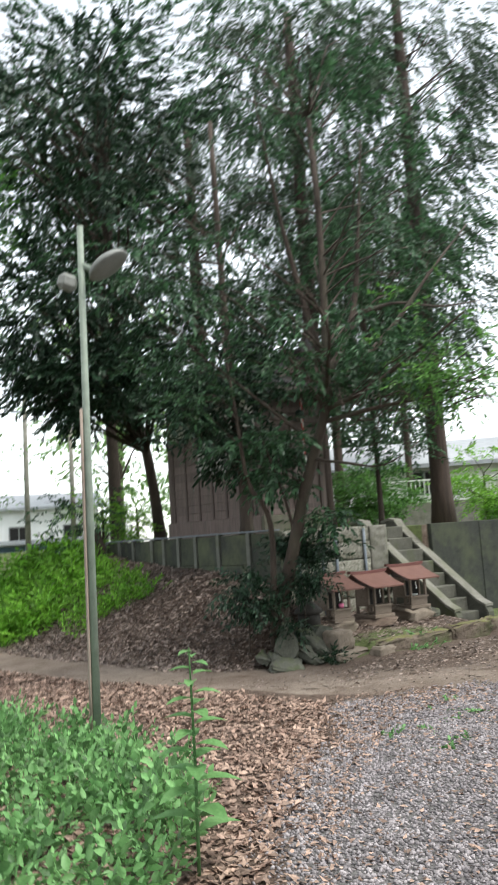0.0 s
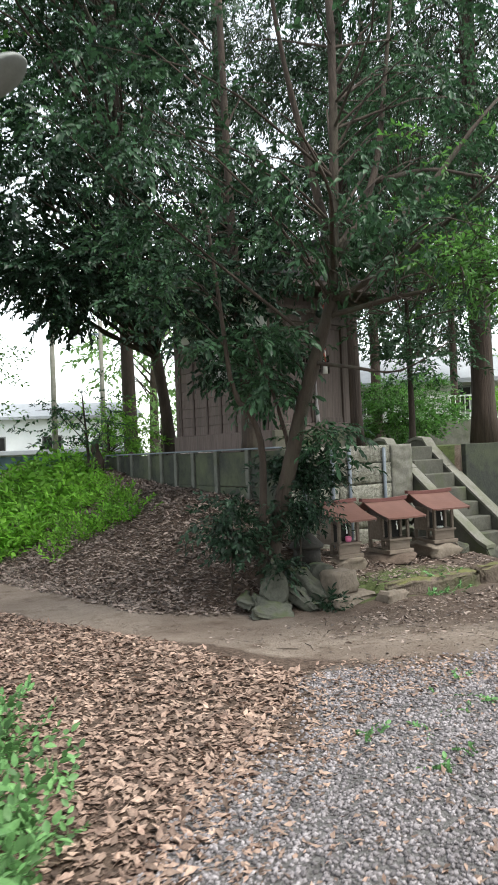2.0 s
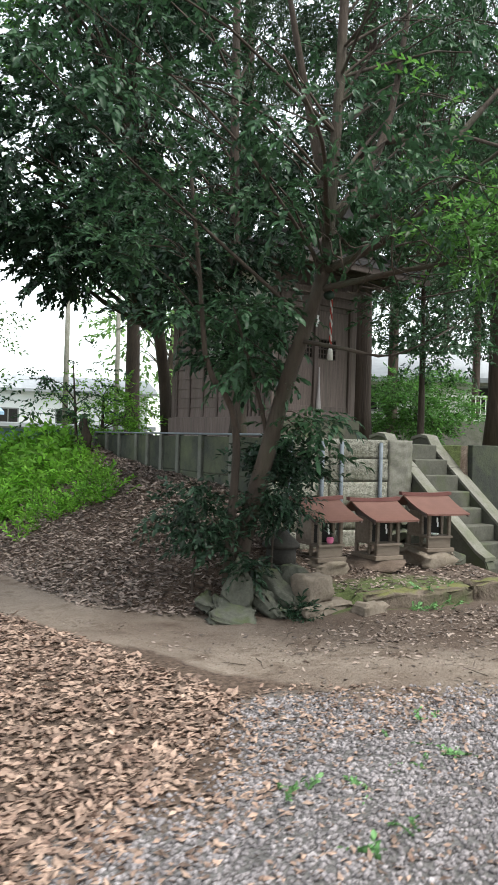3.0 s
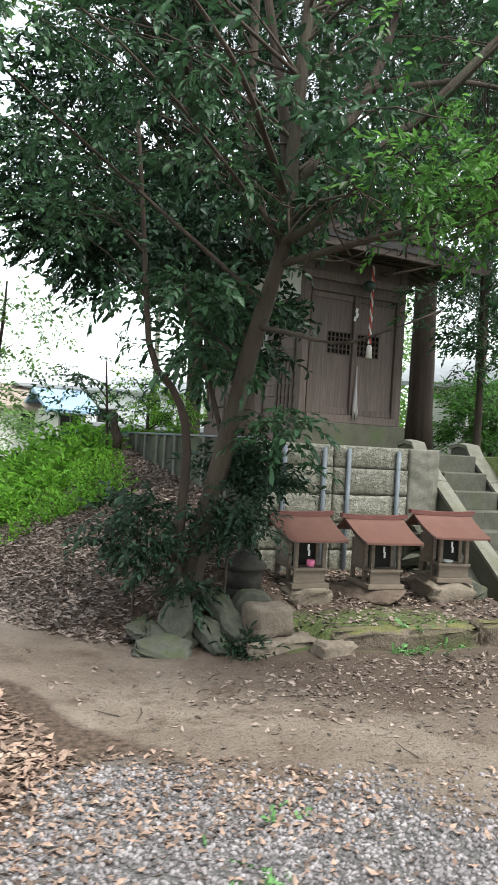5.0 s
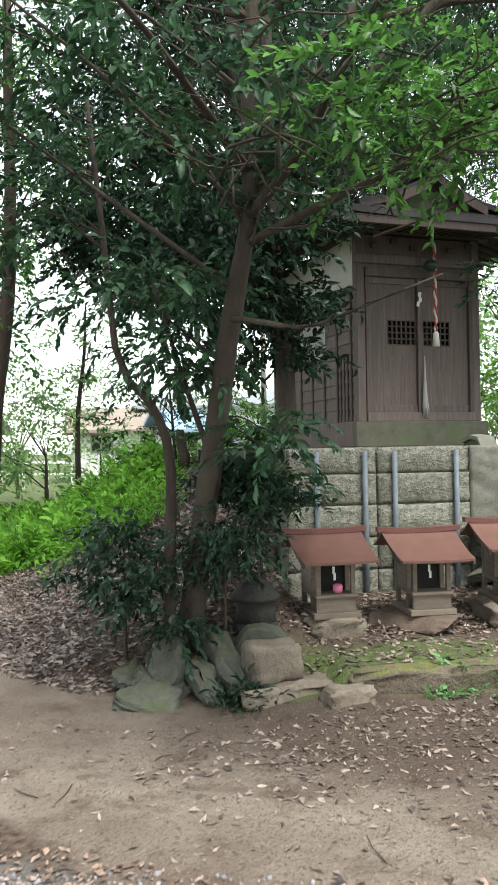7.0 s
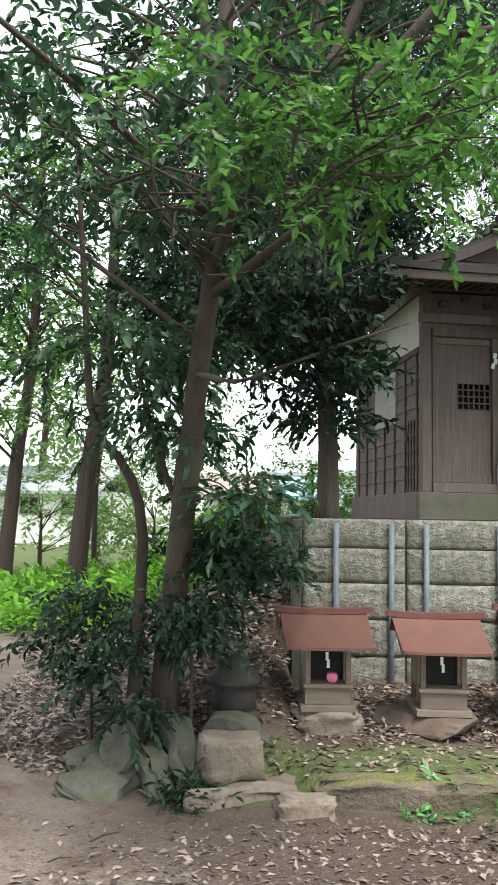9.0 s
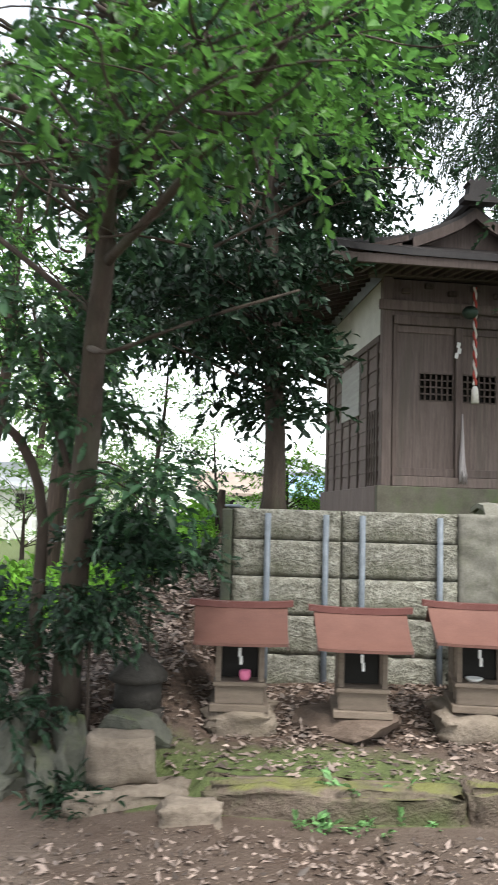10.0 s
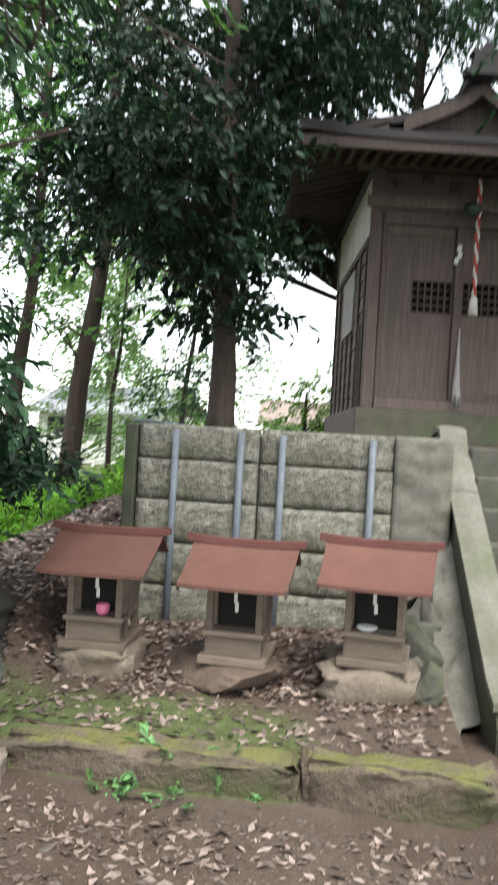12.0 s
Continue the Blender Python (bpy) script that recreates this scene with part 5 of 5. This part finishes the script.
T_("bush", [(11.3, 14.9, 1.45), (11.3, 14.9, 2.0), (11.3, 14.9, 2.5)], 0.04, 0.02,
   [(11.3, 14.9, 2.2, 0.7, 0.7, 0.6, 12, 20)], "leaf_fern", 0.4, label="light green bush behind the shrine hall", seed=63, leaf=0.26)
T_("bush", [(7.3, 16.3, 1.3), (7.3, 16.3, 1.8), (7.3, 16.3, 2.3)], 0.04, 0.02,
   [(7.3, 16.3, 2.1, 0.85, 0.7, 0.6, 22, 40)], "leaf_fern", 0.34, label="light green bush at the back of the terrace", seed=66, leaf=0.26)
T_("sapling", [(6.25, 14.5, 1.2), (6.2, 14.5, 2.0), (6.15, 14.5, 2.7)], 0.03, 0.01,
   [(6.1, 14.4, 2.5, 0.9, 0.8, 0.4, 9, 14), (6.1, 14.4, 1.9, 0.8, 0.7, 0.25, 6, 12)], "leaf", 0.4, label="small leafy sapling at the terrace corner", seed=64, leaf=0.24)
stub = bmesh.new()
tube(stub, [(0, 0, -0.05), (0.02, 0, 0.2), (-0.06, 0, 0.42), (-0.04, 0.02, 0.6)], [0.09, 0.075, 0.07, 0.05], 10, wob=0.2)
solo("tree_stump", stub, M["bark"], "dark broken tree stump at the bank's top", "stump", m=pose(6.35, 14.3, gz(6.35, 14.3)))

for i, (x, y, s) in enumerate(((4.6, 19.5, 0.9), (2.6, 21.0, 1.0))):
    T_("light_green_tree", [(x, y, gz(x, y) - 0.1), (x, y, 2.2), (x + 0.15, y, 3.6), (x + 0.2, y, 5.2 * s)], 0.07, 0.02,
       [(x, y, 3.0 * s, 1.1, 1.0, 0.6, 14, 16), (x + 0.2, y, 4.3 * s, 1.4, 1.2, 0.8, 18, 16)], "far_leaf", 0.55,
       label="light green young tree beyond the bank", seed=140 + i, leaf=0.24, n=9, limb_r=0.025, group="young trees beyond the bank")

# ---- far trees, 25 m and more away ----
far_r = np.random.default_rng(70)
for i, (x, y) in enumerate(((-13, 38), (-5, 44), (19, 40), (27, 28), (33, 16), (28, 44))):
    s = far_r.uniform(0.85, 1.25)
    T_("far_tree", [(x, y, gz(x, y) - 0.1), (x, y, 4 * s), (x + 0.3, y, 9 * s)], 0.28 * s, 0.12,
       [(x, y, 7.5 * s + (1.5 if x < 12 else 0), 3.6 * s, 3.2 * s, 3.4 * s, 60, 16), (x + far_r.uniform(-1.5, 1.5), y, 12 * s, 3 * s, 3 * s, 2.5 * s, 36, 14)], "far_leaf" if i % 3 else "needle", 1.3,
       label="distant leafy tree beyond the shrine grounds", seed=70 + i, leaf=0.3, n=8, width=0.5, limb_r=0.08, group="distant trees")
for i, (x, y, s) in enumerate(((-3, 26, 1.0), (1.5, 27, 0.8), (-7.5, 27, 1.1), (12.5, 25, 1.0), (16, 22.5, 0.8), (23, 21, 0.9), (5, 29, 1.0), (3.6, 24, 1.6), (0.8, 23, 1.4), (-2.5, 22.5, 1.5), (2.2, 30, 2.2))):
    T_("hedge_bush", [(x, y, gz(x, y) - 0.1), (x, y, gz(x, y) + 0.8), (x, y, gz(x, y) + 1.4)], 0.07, 0.03,
       [(x, y, gz(x, y) + 1.3 * s, 1.7 * s, 1.2, 0.9 * s, 26, 18)], "far_leaf", 0.7, label="pale green bush at the edge of the grounds", seed=90 + i, leaf=0.26, n=9, group="bushes at the edge")


# unseen trees added behind the walk, to block low light from the open sky
shade = T_("far_tree", [(-6, -4, -0.1), (-6, -4, 5), (-5.8, -4, 11)], 0.3, 0.12, [(-6, -4, 6.5, 3.6, 3.2, 3.2, 60, 30), (-6, -4, 11, 3.2, 3.2, 2.5, 40, 30)], "leaf", 1.1,
           label="unseen leafy tree added behind the walk to block light", seed=99, leaf=0.3, n=8, width=0.5, limb_r=0.08, group="distant trees")
for x, y, a_ in ((0, -8, 40), (6, -9, 100), (12, -7, 160), (16, -1, 220), (-8, 3, 280)):
    copy_thing(shade, pose(x, y, -0.1, 0, 0, a_))


# ---- undergrowth ----
def tufts(name, pts, material, size, n, width, leaf, label, seed, up=0.9, cat="weeds", kind="stuff"):
    """Small plants, each a few leafy sprays rising from the ground."""
    r = np.random.default_rng(seed)
    P = np.repeat(pts, n, axis=0) + r.normal(0, 0.05, (len(pts) * n, 3)) * (1, 1, 0)
    P[:, 2] = ground_z(P[:, 0], P[:, 1]) - 0.01
    d = r.normal(size=P.shape)
    d[:, 2] = up + np.abs(d[:, 2]) * 0.5
    VT, TT = spray_template(9, leaf, width, spread=70, seed=seed, flat=0.3, fine=True)
    V, T = stamp(VT, TT, P, rot_from(d, r.normal(0, 0.6, len(P))), size * r.uniform(0.4, 1.35, len(P)))
    return tagged(mesh_np(name, V, T, material), label, cat, kind=kind)


def scatter(n, poly, seed):
    r = np.random.default_rng(seed)
    px, py = np.array(poly).T
    out = np.empty((0, 2))
    while len(out) < n:
        q = np.stack([r.uniform(px.min(), px.max(), n * 2), r.uniform(py.min(), py.max(), n * 2)], 1)
        inside = np.zeros(len(q), bool)
        j = len(px) - 1
        for i in range(len(px)):
            c = ((py[i] > q[:, 1]) != (py[j] > q[:, 1])) & (q[:, 0] < (px[j] - px[i]) * (q[:, 1] - py[i]) / (py[j] - py[i] + 1e-9) + px[i])
            inside ^= c
            j = i
        out = np.vstack([out, q[inside]])
    return np.column_stack([out[:n], np.zeros(n)])


tufts("weeds", scatter(430, [(0.2, 3.0), (1.4, 2.95), (2.0, 3.5), (2.55, 4.5), (2.6, 5.6), (2.2, 7.2), (1.2, 9.0), (-0.5, 8)], 1), M["leaf_weed"], 0.27, 7, 0.55, 0.2, "mass of fresh green nettle-like weeds beside the gravel", 101)
tufts("ferns", scatter(420, [(5.9, 13.6), (6.4, 16.5), (3.0, 20), (1.5, 16), (3.0, 13.0), (4.2, 12.4)], 2), M["leaf_fern"], 0.5, 6, 0.42, 0.28, "bright yellow-green ferns and weeds on the bank", 102, up=0.85)
tufts("bank_weeds", scatter(190, [(5.7, 10.8), (6.4, 14.6), (5.2, 14.0), (4.5, 11.2)], 3), M["leaf_fern"], 0.22, 5, 0.45, 0.3, "scattered light green seedlings on the leafy bank", 103, up=0.5)
for x, y, z, rx, rz, k, per, size, leaf, hang, lab in ((5.3, 7.8, 0.85, 0.26, 0.3, 12, 46, 0.22, 0.32, 0.1, "dark broad-leaved shrub beside the tree foot"),
                                                       (5.95, 7.55, 0.95, 0.26, 0.17, 12, 70, 0.15, 0.34, 0.1, "low dark bush round the tree trunk"),
                                                       (6.25, 7.8, 1.38, 0.34, 0.2, 12, 60, 0.19, 0.36, 0.15, "dark long-leaved shrub before the retaining wall"),
                                                       (5.62, 7.42, 0.42, 0.12, 0.08, 4, 40, 0.14, 0.36, 0.1, "low dark bush over the stones")):
    T_("shrub", [(x, y + 0.05, gz(x, y) - 0.05), (x, y, (z + gz(x, y)) / 2), (x, y, z)], 0.014, 0.006, [(x, y, z, rx, rx * 0.8, rz, k, per)], "leaf_dark", size,
       label=lab, seed=int(x * 100), leaf=leaf, n=9, width=0.44, hang=hang, limb_r=0.008, every=1, fine=True)
tufts("kerb_plants", scatter(7, [(6.85, 7.0), (7.75, 6.98), (7.75, 7.12), (6.85, 7.12)], 6), M["leaf_weed"], 0.1, 6, 0.5, 0.36, "small fresh green seedlings along the kerb", 106, up=0.5)
tufts("stone_plants", scatter(9, [(5.88, 7.1), (6.02, 7.08), (6.05, 7.25), (5.92, 7.3)], 7), M["leaf_dark"], 0.15, 7, 0.3, 0.45, "dark strappy tufts between the stones", 107, up=0.5)
tufts("gravel_plants", scatter(11, [(3.2, 3.6), (6.2, 4.0), (8, 4.4), (5.6, 5.2), (4.2, 5.6)], 8), M["leaf_weed"], 0.065, 6, 0.6, 0.45, "tiny green seedlings in the gravel", 108, up=0.3)

# tall weed
weed = thing("tall_weed", pose(1.85, 3.25, gz(1.85, 3.25)), "tall upright fresh green weed with toothed leaves", "weed")
bm = bmesh.new()
tube(bm, curve_pts([(0, 0, 0), (0.01, 0, 0.5), (-0.02, -0.05, 1.02)], 8), [0.009, 0.009, 0.008, 0.008, 0.007, 0.006, 0.005, 0.003], 6)
part("stem", bm, M["leaf_weed"], weed)
LV, LT = fine_leaf(0.5, 0.08, 0.3)
r = np.random.default_rng(3)
for i in range(26):
    z_ = 0.2 + 0.8 * (i / 25) ** 0.8
    a_ = i * 2.4
    V, T = stamp(LV, LT, np.array([[0, -0.04 * z_, z_]]), rot_from(np.array([[math.cos(a_), math.sin(a_), 0.25]]), np.zeros(1)), [0.23 - 0.14 * (i / 25)])
    mesh_np("leaf", V, T, M["leaf_weed"], weed)


# ---- fallen leaves ----
def fallen(name, pts, material, size, label, seed, lift=0.012):
    r = np.random.default_rng(seed)
    P = pts.copy()
    P[:, 2] = ground_z(P[:, 0], P[:, 1]) + r.uniform(0.002, lift * 0.6, len(P))
    d = r.normal(size=P.shape)
    d[:, 2] *= 0.17
    VT, TT = leaf_template(0.44, 0.085, 0.08)
    V, T = stamp(VT, TT, P, rot_from(d, r.normal(0, 0.35, len(P)) + np.pi * (r.random(len(P)) < 0.5)), size * r.uniform(0.55, 1.35, len(P)))
    return tagged(mesh_np(name, V, T, material), label, "fallen leaves", kind="stuff")


fallen("leaf_litter", scatter(42000, [(0.5, 2.2), (1.2, 2.3), (3.0, 3.9), (4.55, 5.5), (4.1, 7.1), (3.5, 9.0), (2.5, 12), (0, 12), (0.5, 5)], 11), M["litter"], 0.06, "thick drift of dry brown fallen leaves", 201, 0.035)
fallen("leaf_litter", scatter(26000, [(5.0, 7.6), (6.3, 7.4), (6.6, 8.9), (6.62, 14.5), (3.2, 14), (4.0, 10.8), (4.4, 8.2)], 12), M["litter_grey"], 0.066, "dull grey-brown fallen leaves covering the bank", 202, 0.03)
fallen("leaf_litter", scatter(1900, [(6.4, 7.8), (8.6, 7.7), (8.6, 8.85), (6.72, 8.85)], 13), M["litter_grey"], 0.062, "fallen leaves gathered below the retaining wall", 203, 0.03)
fallen("leaf_litter", scatter(800, [(6.4, 7.2), (8.6, 7.3), (8.6, 7.9), (6.4, 7.9)], 14), M["litter_grey"], 0.056, "scattered fallen leaves on the mossy shelf", 204)
fallen("leaf_litter", scatter(600, [(5.2, 6.1), (8.6, 6.2), (8.6, 6.95), (6.6, 6.85), (5.6, 6.6)], 15), M["litter_grey"], 0.056, "fallen leaves along the foot of the kerb", 205)
fallen("leaf_litter", scatter(520, [(4.0, 8.0), (4.8, 6.0), (5.4, 5.0), (9, 4.6), (9, 6.8), (5.2, 6.9)], 16), M["litter_grey"], 0.055, "few dry leaves scattered on the bare earth path", 206)
fallen("leaf_litter", scatter(2600, [(2.0, 2.6), (4.0, 4.6), (4.6, 5.5), (5.3, 5.1), (9, 4.9), (9, 3.9), (6, 3.6), (3, 2)], 17), M["litter"], 0.044, "dry leaves scattered over the gravel's edge", 207, 0.03)

fallen("leaf_litter", scatter(2800, [(1.2, 2.0), (2.2, 2.75), (3.3, 3.8), (4.6, 4.75), (5.7, 4.6), (5.8, 5.0), (5.0, 5.6), (4.4, 5.7), (3.0, 4.3), (1.4, 2.8)], 31), M["litter"], 0.046, "dry leaves thinning out where the drift meets the gravel", 231, 0.03)
fallen("earth_crumbs", scatter(9000, [(3.9, 8.2), (4.8, 5.9), (5.4, 4.9), (9.2, 4.4), (9.2, 6.95), (5.2, 6.95)], 18), M["debris"], 0.017, "leaf crumbs and grit on the bare earth", 208, 0.006)
fallen("leaf_litter", scatter(900, [(5.6, 5.6), (9.2, 5.0), (9.2, 6.9), (6.4, 6.8)], 19), M["litter_grey"], 0.05, "small dull leaves on the darker earth", 209)
rr = random.Random(8)
for i in range(14):
    x, y = rr.uniform(4.6, 8.8), rr.uniform(5.0, 6.7)
    a_, L = rr.uniform(0, 6.28), rr.uniform(0.08, 0.22)
    bm = bmesh.new()
    tube(bm, [(0, 0, 0.004), (L * 0.5, 0.012, 0.009), (L, -0.006, 0.005)], [0.003, 0.003, 0.0015], 5)
    solo("twig", bm, M["bark"], "thin dry twig lying on the earth path", "twig", "fallen twigs", m=pose(x, y, gz(x, y), 0, 0, math.degrees(a_)))

# ---- gravel ----
gp = scatter(80000, [(0.4, 1.8), (1.4, 2.7), (2.9, 4.1), (4.5, 5.55), (6.5, 4.95), (9.0, 4.75), (9.0, 3.0), (5.5, 1.2), (3, 0.4), (1, 0.4)], 21)
r = np.random.default_rng(22)
keep = r.random(len(gp)) < np.clip(0.12 + 1.2 * zones(gp[:, 0], gp[:, 1])[0], 0, 1)
gp = gp[keep]
gp[:, 2] = ground_z(gp[:, 0], gp[:, 1]) + 0.002
ov = np.array([(1, 0, 0), (-0.9, 0.2, 0), (0.1, 0.8, 0.1), (0, -0.75, 0), (0.1, 0.1, 0.6), (-0.1, 0, -0.6), (0.5, 0.5, 0.4)], float)
ot = np.array([(0, 6, 4), (0, 2, 6), (6, 2, 4), (4, 2, 1), (4, 1, 3), (4, 3, 0), (5, 2, 0), (5, 1, 2), (5, 3, 1), (5, 0, 3)])
d = r.normal(size=gp.shape)
d[:, 2] *= 0.3
V, T = stamp(ov, ot, gp, rot_from(d, r.uniform(0, 6.28, len(gp))), 0.0122 * r.uniform(0.5, 1.7, len(gp)))
tagged(mesh_np("gravel", V, T, M["gravel"]), "loose angular grey gravel", "gravel", kind="stuff")


# ---- distant buildings ----
def house(x, y, turn, w, d, h, roof_h, wall, roof, label, windows=3, band=None, z=None):
    """A plain house with a gable roof, windows and eaves; front faces -y before the turn."""
    z = gz(x, y) if z is None else z
    th = thing("house", pose(x, y, z, 0, 0, turn), label, "house", "distant houses")
    part("wall", boxes((-w / 2, w / 2, 0, d, -0.2, h), bevel=0.02), M[wall], th)
    bm = bmesh.new()
    o = 0.5
    prof = [(-o, h - 0.05), (d / 2, h + roof_h), (d + o, h - 0.05), (d + o, h - 0.2), (d / 2, h + roof_h - 0.18), (-o, h - 0.2)]
    va = [bm.verts.new((-w / 2 - o, a, b)) for a, b in prof]
    vb = [bm.verts.new((w / 2 + o, a, b)) for a, b in prof]
    for q in ((0, 1, 4, 5), (1, 2, 3, 4)):
        bm.faces.new([va[i] for i in q])
        bm.faces.new([vb[i] for i in reversed(q)])
    for i in range(6):
        j = (i + 1) % 6
        bm.faces.new((va[j], va[i], vb[i], vb[j]))
    bmesh.ops.recalc_face_normals(bm, faces=bm.faces)
    part("roof", bm, M[roof], th)
    if band:
        part("lower_band", boxes((-w / 2 - 0.02, w / 2 + 0.02, -0.04, -0.004, 0.0, h * 0.45)), M[band], th)
    for i in range(windows):
        xc = -w / 2 + w * (i + 0.5) / windows
        win = part("window", boxes((xc - 0.55, xc + 0.55, -0.05, -0.006, h * 0.5, h * 0.5 + 0.9), bevel=0.01), M["lamp_shade"], th)
        part("pane", boxes((xc - 0.48, xc - 0.03, -0.06, -0.052, h * 0.5 + 0.07, h * 0.5 + 0.83)), M["black"], win, "dark glass")
        part("pane", boxes((xc + 0.03, xc + 0.48, -0.06, -0.052, h * 0.5 + 0.07, h * 0.5 + 0.83)), M["black"], win, "dark glass")
    return th


blue_house = house(13.0, 44, -12, 12, 6, 4.0, 0.9, "paint_white", "roof_grey", "white building with a blue lower wall and lean-to roof", 4, "paint_blue", 0)
part("lean_to_roof", boxes((-6.3, 6.3, -1.1, -0.045, 1.86, 2.12), bevel=0.03), M["roof_grey"], blue_house)
house(6.2, 43, 4, 5, 5, 2.4, 1.2, "plaster", "roof_brown", "small white house with a brown roof", 2, None, 0.3)
house(9.0, 40, 10, 1.6, 4, 2.3, 1.0, "plaster", "paint_blue", "small shed with a blue roof", 1, None, 0.3)
house(-5.0, 42, -16, 7, 5, 2.5, 1.4, "plaster", "roof_grey", "distant pale house behind a white fence", 3, None, 0.2)
house(21.9, 20.1, -40, 11, 6, 2.35, 1.1, "plaster", "roof_grey", "white house with a grey gable roof beyond the terrace", 3, None, 1.45)

fence = thing("railing", pose(20.6, 18.9, 2.2, 0, 0, -40), "white metal railing on a low wall before a house", "fence")
part("low_wall", boxes((-3.6, 5.1, -0.09, 0.09, -0.85, 0.10), bevel=0.01), M["concrete"], fence, "grey low wall")
part("rail", boxes((-3.5, 5, -0.02, 0.02, 0.85, 0.9)), M["paint_white"], fence)
part("rail", boxes((-3.5, 5, -0.02, 0.02, 0.12, 0.16)), M["paint_white"], fence)
for i in range(58):
    part("bar", boxes((-3.5 + i * 0.15, -3.47 + i * 0.15, -0.012, 0.012, 0.161, 0.849)), M["paint_white"], fence)
fence2 = thing("railing", pose(-2, 36, 0.2, 0, 0, -14), "distant white railing along a road", "fence")
part("rail", boxes((-8, 8, -0.03, 0.03, 0.9, 1.0)), M["paint_white"], fence2)
part("rail", boxes((-8, 8, -0.03, 0.03, 0.45, 0.52)), M["paint_white"], fence2)
for i in range(17):
    part("post", boxes((-8.04 + i, -7.96 + i, -0.029, 0.029, -0.1, 0.899)), M["paint_white"], fence2)

for i, (x, y, h) in enumerate(((11.5, 33.5, 7.5), (14.6, 36, 6.5))):
    up = thing("utility_pole", pose(x, y, gz(x, y)), "thin grey utility pole in the distance", "utility pole", "utility poles")
    bm = bmesh.new()
    tube(bm, [(0, 0, -0.2), (0, 0, h)], [0.13, 0.09], 10)
    part("pole", bm, M["concrete"], up)
    part("cross_arm", boxes((-0.6, 0.6, -0.04, 0.04, h - 0.7, h - 0.6), bevel=0.01), M["steel"], up)
